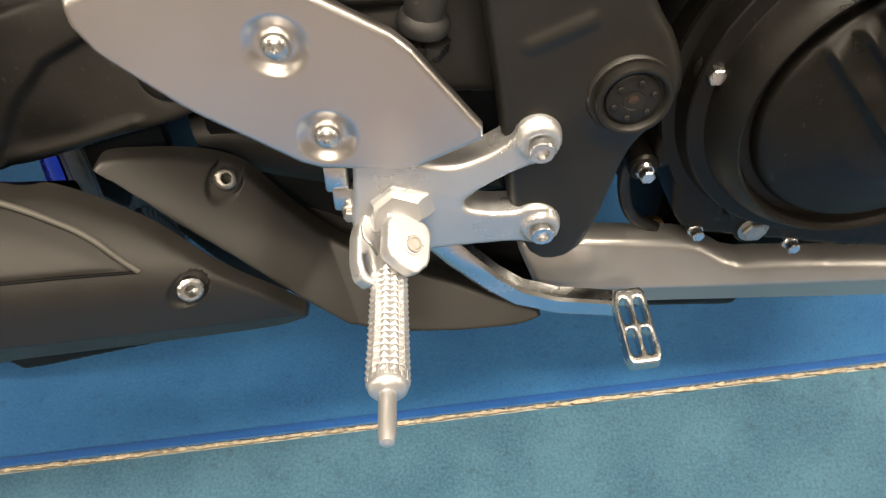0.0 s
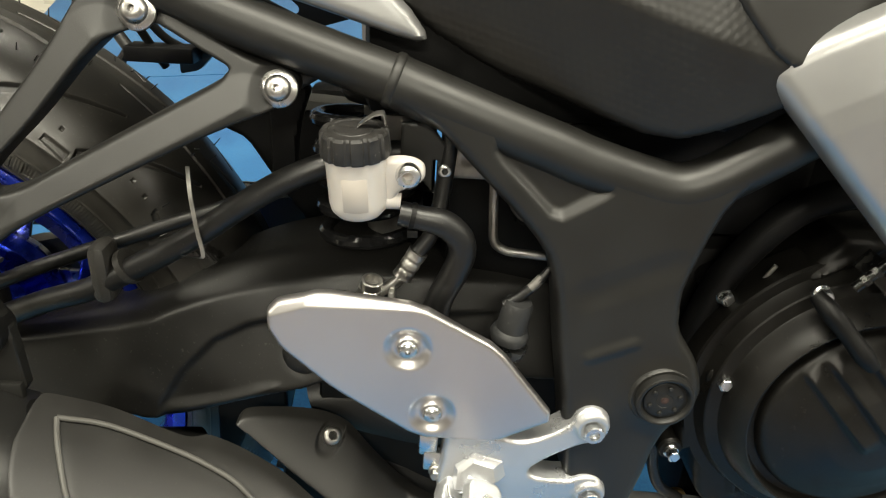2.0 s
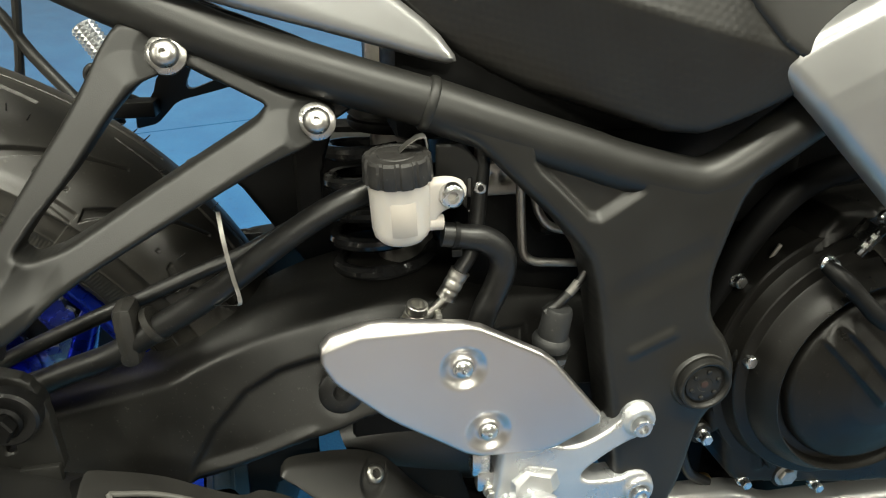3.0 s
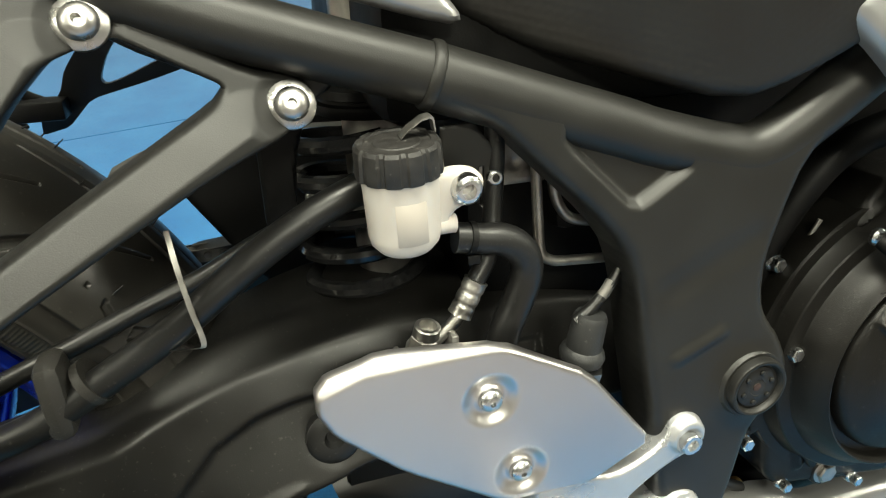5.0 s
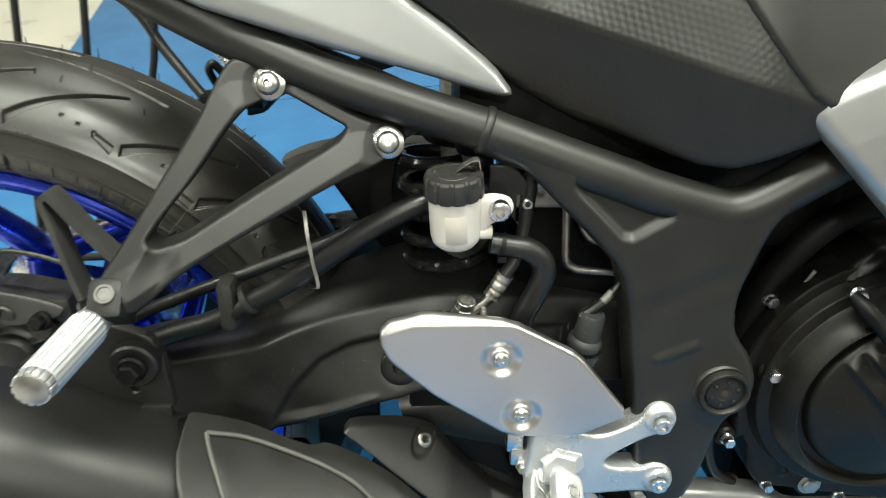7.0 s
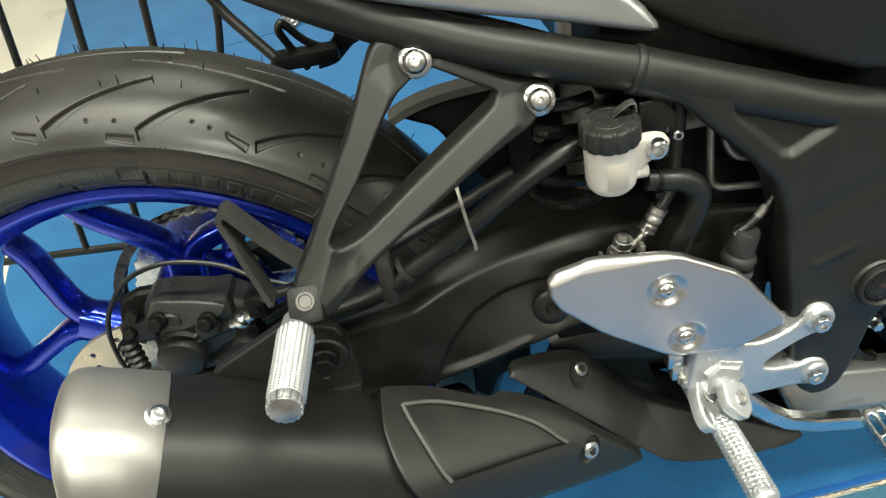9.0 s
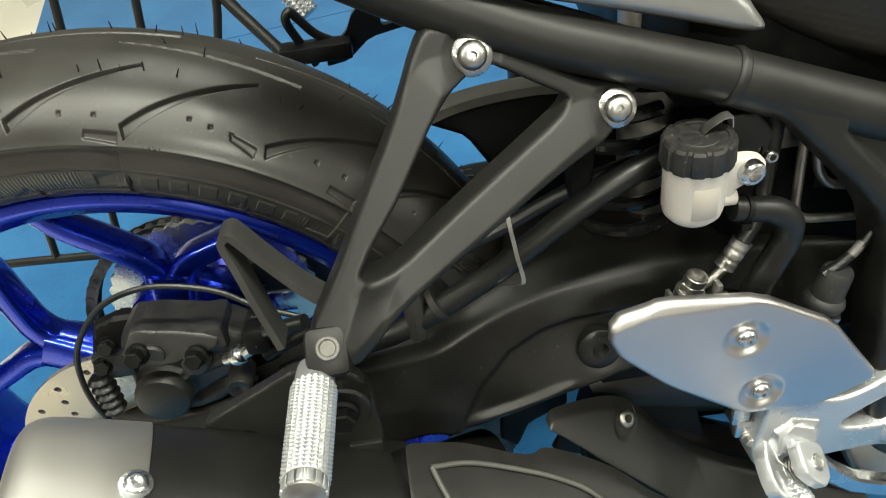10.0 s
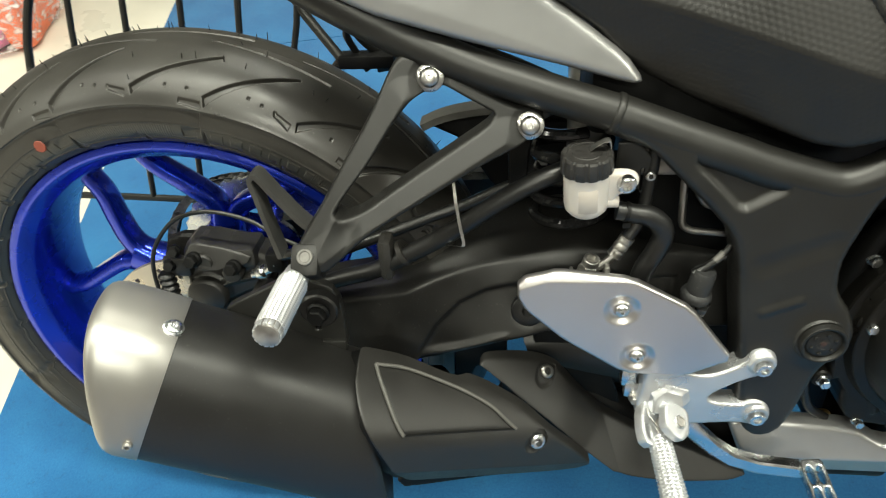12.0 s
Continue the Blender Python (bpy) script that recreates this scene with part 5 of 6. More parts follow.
# near-black plates as shade in gaps between swing arm, two shields and pipe
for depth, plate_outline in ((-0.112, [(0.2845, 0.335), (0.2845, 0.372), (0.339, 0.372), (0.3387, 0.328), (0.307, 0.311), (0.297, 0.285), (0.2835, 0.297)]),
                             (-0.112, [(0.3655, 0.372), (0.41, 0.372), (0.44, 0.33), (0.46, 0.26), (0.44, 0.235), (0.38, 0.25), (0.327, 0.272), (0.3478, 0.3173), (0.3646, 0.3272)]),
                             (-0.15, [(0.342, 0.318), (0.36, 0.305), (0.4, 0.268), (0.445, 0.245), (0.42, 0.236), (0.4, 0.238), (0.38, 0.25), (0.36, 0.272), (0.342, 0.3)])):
    part("gap_shade_plate", cast(plate_outline, flat(depth), 0.008, 0.002, 0.002), DARK, bike, "near-black plate for the shade behind the shields")
part("header_pipe", tube([(0.37, -0.08, 0.3), (0.4, -0.085, 0.28), (0.45, -0.1, 0.24), (0.56, -0.1, 0.2), (0.75, -0.09, 0.18)], 0.028, 20), DARK, bike, "dark exhaust header pipe")
part("catalyst_chamber", loft([oval(0.36 + 0.19 * s, -0.08, 0.335 - 0.03 * s, 0.05 * math.sin(0.5 + 2.2 * s), 0.035, 28, 2.2, -20) for s in np.linspace(0, 1, 10)]), MATT_BLACK, bike, "dull black linkage cover behind the heel guard")

# ---- brake parts ----
res = new("brake_fluid_reservoir")
res.parent, res.matrix_basis = bike, pose(0.4005, -0.159, 0.5245, 5, -3, 0) @ Matrix.Diagonal((0.94, 0.94, 0.96, 1))
tagged(res, "milky white brake fluid reservoir with a black ribbed cap")
turn_up = pose(0, 0, 0, 90, 0, 0)  # the turned profiles stand up along z


def up(profile, sides=48):
    return moved(lathe([(h, r) for h, r in profile], sides), turn_up)


def cap_geo():
    prof = [(0.0405, 0.0195), (0.0407, 0.021), (0.042, 0.0215), (0.055, 0.0208), (0.0568, 0.0195), (0.057, 0.0165), (0.056, 0.016), (0.056, 0.012), (0.0566, 0.0115), (0.0566, 0.0001)]
    sides = 120
    vs, fs = [], []
    for k in range(sides):
        a = 2 * math.pi * k / sides
        rib = 0.0006 * (1 if (k % 10) < 7 else -1)
        for i, (h, r) in enumerate(prof):
            rr = r + (rib if 1 <= i <= 4 else 0)
            vs.append((rr * math.cos(a), rr * math.sin(a), h))
    n = len(prof)
    for k in range(sides):
        m = (k + 1) % sides
        for j in range(n - 1):
            fs.append((k * n + j, m * n + j, m * n + j + 1, k * n + j + 1))
    fs.append(tuple(k * n for k in reversed(range(sides))))
    return vs, fs


part("reservoir_body", join(
    up([(-0.001, 0.0001), (-0.001, 0.010), (0.001, 0.0145), (0.005, 0.0178), (0.010, 0.0188), (0.034, 0.0192), (0.04, 0.0198), (0.043, 0.0198), (0.043, 0.0001)]),
    moved(cast(rounded([(0.012, 0.008), (0.012, 0.036), (0.03, 0.0385), (0.0425, 0.034), (0.0435, 0.025), (0.036, 0.0185), (0.026, 0.0165), (0.022, 0.008)], 2), flat(-0.004), 0.008, 0.0025, 0.0012), pose(0, 0, 0)),
    tube([(0.012, 0, 0.0085), (0.022, 0, 0.0085), (0.027, 0, 0.008)], 0.0052, 16, 2)), WHITE_PLASTIC, res, "milky white plastic body", sharp=40)
part("level_window", loft([[(0.0192 * math.sin(a) * f, -0.0192 * math.cos(a) * f, h) for a in np.linspace(-0.42, 0.42, 9)] + [(0.017 * math.sin(a), -0.017 * math.cos(a), h) for a in np.linspace(0.42, -0.42, 9)] for h, f in ((0.009, 0.985), (0.0095, 1.003), (0.031, 1.004), (0.0315, 0.985))]), WINDOW_PLASTIC, res, "tinted fluid level window", sharp=40)
part("cap", cap_geo(), DUSTY, res, "black ribbed screw cap", sharp=25)
part("cap_clip", loft([[(x, y - 0.0035, z), (x, y + 0.0035, z), (x + 0.0006, y + 0.0035, z + 0.0012), (x + 0.0006, y - 0.0035, z + 0.0012)] for x, y, z in ((0.002, 0.002, 0.0572), (0.006, 0.002, 0.0605), (0.013, 0.002, 0.0645), (0.017, 0.002, 0.065), (0.0182, 0.002, 0.0642), (0.019, 0.002, 0.058))]), DULL_STEEL, res, "bent steel cap retainer")
bolt(button_head, 0.0082, 0.006, (0.0325, -0.0045, 0.0282), CHROME, res, "steel socket bolt")
part("reservoir_bracket", cast([(0.424, 0.578), (0.441, 0.579), (0.4555, 0.56), (0.4555, 0.522), (0.44, 0.54), (0.424, 0.554)], flat(-0.146), 0.003, 0.0008, 0.0012, [], [[(0.444, 0.535), (0.444, 0.556), (0.4465, 0.556), (0.4465, 0.535)]]), BLACK_PAINT, bike, "black steel reservoir bracket")
bolt(button_head, 0.0045, 0.003, (0.4515, -0.1465, 0.55), CHROME, bike, "small steel screw")
part("reservoir_hose", tube([(0.425, -0.16, 0.5258), (0.438, -0.1605, 0.5235), (0.452, -0.1605, 0.5205), (0.4625, -0.159, 0.511), (0.465, -0.158, 0.499), (0.4605, -0.158, 0.484), (0.4535, -0.158, 0.468), (0.45, -0.158, 0.452), (0.449, -0.158, 0.435)], [0.0078, 0.0078, 0.0085, 0.0088, 0.0088, 0.0088, 0.0088, 0.0088, 0.0088], 20), RUBBER, bike, "thick black rubber brake hose")
part("hose_clip", join(tube([(0.4315, -0.1605, 0.5248), (0.4345, -0.1605, 0.5242)], 0.0086, 24, 1), box(0.43, -0.166, 0.512, 0.4365, -0.164, 0.517, 0.0006)), DARK, bike, "black spring hose clip")
# brake line with its banjo bolt behind the heel guard
part("brake_line", tube([(0.412, -0.158, 0.468), (0.422, -0.158, 0.475), (0.43, -0.157, 0.483)], 0.0036, 12), DULL_STEEL, bike, "steel brake line end")
crimps = [((0.4275 + 0.01 * k / 12, -0.157 + 0.001 * k / 12, 0.4805 + 0.018 * k / 12), 0.0058 if k in (4, 8) else 0.0068 if k in (0, 12) else 0.0064) for k in range(13)]
part("line_ferrule", tube([p for p, r in crimps], [r for p, r in crimps], 16, 2), DULL_STEEL, bike, "crimped steel ferrule")
part("brake_hose", tube([(0.437, -0.156, 0.498), (0.446, -0.152, 0.512), (0.4515, -0.145, 0.54), (0.454, -0.14, 0.575), (0.45, -0.13, 0.6)], 0.0052, 14), RUBBER, bike, "black rubber brake hose")
part("banjo_bolt", moved(join(lathe([(0.012, 0.0095), (0.0, 0.0095), (-0.0012, 0.0085), (-0.0012, 0.0001)], 28), hexagon(0.0082, -0.0085, 0.0), lathe([(-0.008, 0.0072), (-0.0135, 0.007), (-0.0142, 0.0063), (-0.0142, 0.0048), (-0.0085, 0.0045), (-0.0085, 0.0001)], 24)), pose(0, 0, 0, -90, 0, 0)), DULL_STEEL, bike, "dark steel banjo bolt", pose(0.407, -0.158, 0.466, 12, 8, 0))
part("banjo_bracket", join(box(0.391, -0.17, 0.45, 0.394, -0.155, 0.468, 0.001), box(0.4195, -0.168, 0.45, 0.4235, -0.154, 0.4745, 0.001), box(0.391, -0.165, 0.448, 0.436, -0.15, 0.456, 0.002)), DULL_STEEL, bike, "zinc-plated banjo bracket")
part("rod_clevis", join(box(0.4435, -0.173, 0.346, 0.457, -0.158, 0.3665, 0.002), box(0.447, -0.174, 0.333, 0.4615, -0.164, 0.35, 0.002)), CHROME, bike, "zinc-plated brake rod clevis")
bolt(flange_hex, 0.0042, 0.007, (0.4565, -0.1735, 0.3335), DULL_STEEL, bike, "small steel bolt")
bolt(flange_hex, 0.0036, 0.006, (0.4485, -0.173, 0.372), BRASS, bike, "small yellow zinc nut")
part("master_cylinder", tube([(0.437, -0.155, 0.45), (0.445, -0.156, 0.41), (0.452, -0.156, 0.37)], 0.012, 20), DARK, bike, "black rear brake master cylinder")
switch = part("brake_light_switch", moved(join(lathe([(0.0, 0.0125), (-0.004, 0.0135), (-0.007, 0.0125), (-0.009, 0.0105), (-0.028, 0.0098), (-0.0305, 0.0085), (-0.0308, 0.0001)], 28)), pose(0, 0, 0, -90, 0, 0)), GREY_RUBBER, bike, "grey rubber brake light switch boot", pose(0.5005, -0.157, 0.437, 4, 8, 0))
part("switch_lead", tube([(0.4955, -0.158, 0.463), (0.505, -0.158, 0.47), (0.516, -0.157, 0.481), (0.523, -0.155, 0.49)], [0.0042, 0.0036, 0.003, 0.0024], 12), RUBBER, switch.parent, "tapered switch lead boot")
part("lead_tip", tube([(0.511, -0.158, 0.476), (0.515, -0.157, 0.48), (0.518, -0.156, 0.4835)], 0.0033, 12, 3), WORN_STEEL, bike, "dull steel crimp on the switch lead")
part("switch_nut", moved(lathe([(0.006, 0.0001), (0.006, 0.0115), (-0.001, 0.012), (-0.001, 0.0001)], 6), pose(0, 0, 0, -90, 0, 0)), CHROME, bike, "steel switch nut", pose(0.503, -0.157, 0.431, 4, 8, 0))
# bent steel pipe and plate behind the frame
part("breather_pipe", tube([(0.4835, -0.126, 0.57), (0.4845, -0.126, 0.543), (0.4865, -0.126, 0.51), (0.4885, -0.126, 0.494), (0.496, -0.126, 0.4875), (0.51, -0.126, 0.4855), (0.54, -0.126, 0.483)], 0.0032, 12), DULL_STEEL, bike, "bent dull steel pipe")
part("breather_hose", tube([(0.494, -0.126, 0.56), (0.495, -0.126, 0.535), (0.5, -0.126, 0.52), (0.511, -0.126, 0.511), (0.54, -0.126, 0.507)], 0.0032, 12), DULL_STEEL, bike, "thin grey pipe")
part("bracket_plate", cast([(0.45, 0.53), (0.45, 0.556), (0.51, 0.556), (0.51, 0.53)], flat(-0.105), 0.003, 0.001, 0.002, [bump_at(0.468, 0.543, 0.006, 0.002), bump_at(0.48, 0.543, 0.006, 0.002)]), DULL_STEEL, bike, "plated steel bracket")
# hoses along the swing arm, their clamp and the loose tie
part("brake_hose_rear", tube([(0.12, -0.118, 0.43), (0.16, -0.12, 0.45), (0.205, -0.118, 0.468), (0.238, -0.112, 0.4785), (0.27, -0.106, 0.4895), (0.3, -0.102, 0.4995), (0.335, -0.102, 0.5165), (0.37, -0.102, 0.53), (0.42, -0.1, 0.537)], 0.0052, 14), RUBBER, bike, "black rubber brake hose along the swingarm")
part("wiring_sleeve", tube([(0.13, -0.12, 0.41), (0.18, -0.13, 0.435), (0.215, -0.138, 0.45), (0.24, -0.14, 0.464), (0.288, -0.14, 0.492), (0.335, -0.138, 0.525), (0.368, -0.134, 0.542), (0.4, -0.125, 0.55), (0.43, -0.12, 0.552)], 0.0082, 16), RUBBER, bike, "black corrugated wiring sleeve")
part("hose_clamp", join(box(0.222, -0.149, 0.444, 0.236, -0.124, 0.487, 0.0065), tube([(0.243, -0.137, 0.468), (0.247, -0.137, 0.4705)], 0.0125, 20, 1)), BLACK_PLASTIC, bike, "black plastic hose clamp")
part("cable_tie", loft([[(x - 0.0013, y, z), (x + 0.0013, y, z), (x + 0.0013, y - 0.001, z), (x - 0.0013, y - 0.001, z)] for x, y, z in smooth_line([(0.292, -0.139, 0.542), (0.294, -0.145, 0.525), (0.297, -0.149, 0.505), (0.3, -0.151, 0.487), (0.295, -0.149, 0.484), (0.285, -0.147, 0.484)], 5)]), DULL_STEEL, bike, "thin bent steel hose clip")

# caliper
cal = new("brake_caliper")
cal.parent = bike
cal.matrix_basis = Matrix.Translation((0.008, -0.016, 0.0145))
tagged(cal, "dull black rear brake caliper")
part("caliper_body", join(
    cast(rounded([(0.014, 0.441), (0.026, 0.45), (0.085, 0.437), (0.1, 0.424), (0.097, 0.4), (0.085, 0.378), (0.06, 0.362), (0.025, 0.362), (0.01, 0.38), (0.008, 0.42)], 1), flat(-0.092), 0.03, 0.006, 0.0018, [bump_at(0.031, 0.388, 0.024, -0.012, 0.5), bump_at(0.03, 0.437, 0.014, -0.01), bump_at(0.066, 0.426, 0.015, -0.01), groove([(0.05, 0.4), (0.085, 0.41)], 0.006, -0.005), groove([(0.05, 0.375), (0.08, 0.39)], 0.005, 0.004)]),
    box(0.024, -0.1, 0.42, 0.088, -0.062, 0.443, 0.006), lathe_at((0.089, -0.098, 0.395), 0.0095, 0.014)), CALIPER, cal, "dull dark grey caliper casting", sharp=40)
part("pad_cover", moved(box(-0.028, -0.018, -0.009, 0.028, 0.014, 0.009, 0.004), pose(0.054, -0.08, 0.434, 0, 12, 0)), BLACK_PLASTIC, cal, "black pad cover plate")
part("caliper_bridge", cast(rounded([(0.02, 0.438), (0.028, 0.452), (0.06, 0.4445), (0.085, 0.436), (0.08, 0.428), (0.045, 0.4225), (0.02, 0.43)], 1, 0.15), lambda x, z: -0.108 + 0.35 * np.clip(z - 0.43 + 0.3 * (x - 0.03), -0.02, 0.04), 0.014, 0.0012, 0.0012), CALIPER, cal, "flat grey caliper bridge")
part("piston_housing", lathe([(0.01, 0.0205), (-0.008, 0.0205), (-0.0115, 0.0185), (-0.0135, 0.014), (-0.014, 0.0001)], 40), CALIPER, cal, "round piston housing", pose(0.031, -0.0935, 0.388))
for bx, bz in ((0.038, 0.431), (0.064, 0.4185)):
    part("bolt_boss", lathe([(0.006, 0.0095), (-0.006, 0.0095), (-0.0075, 0.008), (-0.0075, 0.0001)], 24), CALIPER, cal, "", pose(bx, -0.1, bz))
for bx, bz in ((0.0305, 0.4365), (0.068, 0.428)):
    bolt(flange_hex, 0.0062, 0.012, (bx, -0.1075, bz), DARK, cal, "black caliper bolt", (-15, 0, 0))
for bx, bz, br in ((0.008, 0.44, 0.0052), (0.0, 0.424, 0.0052)):
    bolt(flange_hex, br, 0.012, (bx, -0.098, bz), DARK, cal, "black guide pin", (-20, 0, 15), name="guide_pin")
part("slide_pin_boot", tube([(-0.006, -0.1, 0.416 - 0.0035 * k) for k in range(11)], [0.006 + 0.0028 * (k % 2) for k in range(11)], 18, 4), RUBBER, cal, "ribbed black rubber slide boot")
part("caliper_arm", box(-0.008, -0.1, 0.41, 0.02, -0.09, 0.432, 0.004), CALIPER, cal)
part("line_union", tube([(0.085, -0.104, 0.418), (0.091, -0.106, 0.4205), (0.0925, -0.1065, 0.421), (0.099, -0.109, 0.425), (0.1005, -0.1095, 0.426), (0.106, -0.111, 0.43), (0.113, -0.112, 0.437)], [0.0045, 0.0045, 0.0068, 0.0068, 0.005, 0.005, 0.0062], 16, 4), CHROME, cal, "ringed steel brake line union")
part("line_block", box(0.104, -0.118, 0.428, 0.121, -0.1, 0.449, 0.004), DARK, cal)
part("brake_pipe", tube([(0.115, -0.11, 0.442), (0.13, -0.118, 0.45), (0.15, -0.125, 0.458)], 0.005, 12), RUBBER, cal)
part("sensor_wire", tube([(0.15, -0.115, 0.452), (0.119, -0.108, 0.462), (0.095, -0.105, 0.477), (0.068, -0.105, 0.486), (0.046, -0.105, 0.487), (0.02, -0.105, 0.478), (-0.002, -0.105, 0.455), (-0.013, -0.105, 0.431), (-0.015, -0.106, 0.4), (-0.01, -0.104, 0.37)], 0.0021, 10), RUBBER, cal, "thin black sensor wire")
part("caliper_carrier", cast(rounded([(-0.026, 0.345), (-0.024, 0.43), (0.01, 0.442), (0.1, 0.43), (0.115, 0.39), (0.1, 0.34)], 1), flat(-0.066), 0.01, 0.003, 0.0025), DARK, cal, "black caliper carrier")

# behind: mudguard, shock, left peg bracket and the guard beside the wheel
part("inner_mudguard", cast(rounded([(0.256, 0.527), (0.27, 0.536), (0.3, 0.5415), (0.34, 0.545), (0.42, 0.5405), (0.42, 0.42), (0.35, 0.42), (0.318, 0.464), (0.288, 0.512)], 1, 0.1), flat(0.02), 0.012, 0.002, 0.003), DARK, bike, "black plastic inner mudguard", sharp=40)
# lighter plastic stands in for light on the ledge's flat top
part("mudguard_ledge", strip([(0.248, 0.03, 0.5245), (0.27, 0.03, 0.534), (0.3, 0.03, 0.5405), (0.34, 0.03, 0.5435), (0.37, 0.03, 0.542), (0.42, 0.03, 0.54)], 0.0045, 0.012), LIT_PLASTIC, bike, "grey plastic ledge on the mudguard", sharp=30)
part("mudguard_stay", cast(rounded([(0.338, 0.588), (0.366, 0.59), (0.357, 0.562), (0.353, 0.52), (0.338, 0.52)], 1, 0.1), flat(-0.115), 0.01, 0.003, 0.002), DARK, bike, "black mudguard stay behind the bracket")

shock = new("rear_shock")
shock.parent = bike
tagged(shock, "rear shock absorber with a dark coil spring")
part("spring", tube([(0.402 + 0.036 * math.cos(k * 0.5) - 0.0001 * k, -0.05 + 0.036 * math.sin(k * 0.5), 0.43 + 0.0018 * k) for k in range(74)], 0.0055, 10, 2), GLOSS_BLACK, shock, "glossy black coil spring")
part("damper", tube([(0.42, -0.042, 0.40), (0.412, -0.042, 0.64)], 0.022, 20, 1), DULL_STEEL, shock, "steel damper body")
part("spring_collar", moved(lathe([(-0.009, 0.02), (-0.009, 0.034), (-0.006, 0.036), (-0.002, 0.036), (-0.001, 0.033), (0.001, 0.033), (0.002, 0.036), (0.007, 0.035), (0.009, 0.02)], 40), pose(0.4125, -0.042, 0.578, 90, 0, 0)), DARK, shock, "black ringed spring collar")
bolt(flange_hex, 0.0055, 0.008, (0.373, -0.035, 0.5145), DULL_STEEL, bike, "steel linkage bolt")
# near-black boxes added to black out the gaps behind frame, seat and shock
part("pivot_gap_block", box(0.455, -0.085, 0.25, 0.575, 0.085, 0.46, 0.01), DARK, bike, "added dark block filling the gap round the swingarm pivot")
part("shock_gap_block", box(0.335, 0.055, 0.42, 0.45, 0.09, 0.55, 0.008), DARK, bike, "added black block filling the gap behind the reservoir")
part("frame_gap_blocks", join(box(0.455, -0.09, 0.43, 0.6, 0.1, 0.6, 0.01), box(0.5, -0.12, 0.5, 0.7, 0.1, 0.645, 0.01)), DARK, bike, "added black boxes filling the gap behind the frame")
part("seat_gap_block", box(0.4, -0.128, 0.575, 0.64, 0.11, 0.72, 0.01), DARK, bike, "added black block filling the gap under the seat")
part("upper_gap_blocks", join(box(0.6, -0.1, 0.47, 0.95, 0.12, 0.67, 0.015), box(0.66, -0.14, 0.6, 0.95, 0.12, 0.7, 0.015)), DARK, bike, "added black boxes filling the gap above the engine")
part("crankcase", join(box(0.58, -0.1, 0.36, 0.95, 0.12, 0.5, 0.02), box(0.67, -0.1, 0.2, 0.95, 0.12, 0.38, 0.02)), DARK, bike, "black engine block with a box filling the gap below")

LEFT = rounded([(0.252, 0.65), (0.262, 0.6515), (0.3395, 0.611), (0.358, 0.609), (0.367, 0.599), (0.33, 0.586), (0.267, 0.5655), (0.2184, 0.552), (0.193, 0.5265), (0.169, 0.52), (0.172, 0.535), (0.196, 0.56), (0.204, 0.578), (0.233, 0.612)], 1, 0.12)
LEFT_HOLE = rounded([(0.2288, 0.567), (0.236, 0.5635), (0.3, 0.593), (0.318, 0.603), (0.2875, 0.625), (0.262, 0.615), (0.24, 0.59)], 2, 0.2)
left_bracket = part("passenger_peg_bracket", moved(cast(LEFT, BP, 0.014, 0.003, 0.0025, [], [LEFT_HOLE]), Matrix.Diagonal((1, -1, 1, 1))), BLACK_PAINT, bike, "black passenger footrest bracket beside the wheel", sharp=45)
lpeg = new("passenger_footrest")
lpeg.parent = bike
lpeg.matrix_basis = Matrix.Translation((0.158, 0.247, 0.568)) @ Vector((0, -1, 0)).rotation_difference(Vector((-0.52, 0.25, 0.75))).to_matrix().to_4x4()
tagged(lpeg, "folded knurled silver passenger footrest")
part("peg_body", knurled_peg(0.066, 0.0115, 0.0125, 14, 12), CAST_ALU, lpeg, "knurled aluminium grip", sharp=5)

part("hook", tube([(0.186, 0.201, 0.548), (0.166, 0.193, 0.562), (0.15, 0.183, 0.585), (0.1455, 0.181, 0.588), (0.142, 0.181, 0.58), (0.148, 0.19, 0.56), (0.16, 0.202, 0.53)], 0.0045, 12, 6), BLACK_PAINT, left_bracket, "bent black luggage hook")
part("guard_mount", box(0.13, 0.17, 0.54, 0.2, 0.2, 0.556, 0.002), DARK, left_bracket)
guard_frame = new("saree_guard")
guard_frame.parent = bike
tagged(guard_frame, "black tubular steel saree guard beside the wheel")
GY = 0.2
for k in range(4):
    x = -0.145 + 0.074 * k
    zb = 0.345 if k < 3 else 0.50
    pts_ = [(x - 0.03, GY, zb), (x, GY, 0.59), (x + 0.025, GY, 0.77)]
    part("bar", tube(pts_, 0.0042, 10, 3), BLACK_PAINT, guard_frame)
part("rail", tube([(-0.33, GY, 0.352), (-0.2, GY, 0.347), (-0.09, GY, 0.342), (0.02, GY, 0.345)], 0.005, 10, 3), BLACK_PAINT, guard_frame, "lower rail")
part("rail", tube([(-0.33, GY, 0.352), (-0.31, GY, 0.42), (-0.285, GY, 0.57), (-0.225, GY, 0.7), (-0.2, GY, 0.76)], 0.0055, 10, 4), BLACK_PAINT, guard_frame, "curved rear rail")
part("bar", tube([(-0.25, GY, 0.347), (-0.218, GY, 0.59), (-0.194, GY, 0.7)], 0.0042, 10, 3), BLACK_PAINT, guard_frame)
part("rail", tube([(0.135, GY - 0.02, 0.548), (0.09, GY, 0.6), (0.06, GY, 0.648), (-0.02, GY, 0.712), (-0.08, GY, 0.76)], 0.0062, 12, 4), BLACK_PAINT, guard_frame, "sloping front rail")
part("rail", tube([(0.02, GY, 0.345), (0.06, GY, 0.44), (0.09, GY, 0.5), (0.13, GY - 0.02, 0.548)], 0.005, 10, 4), BLACK_PAINT, guard_frame, "front lower rail")

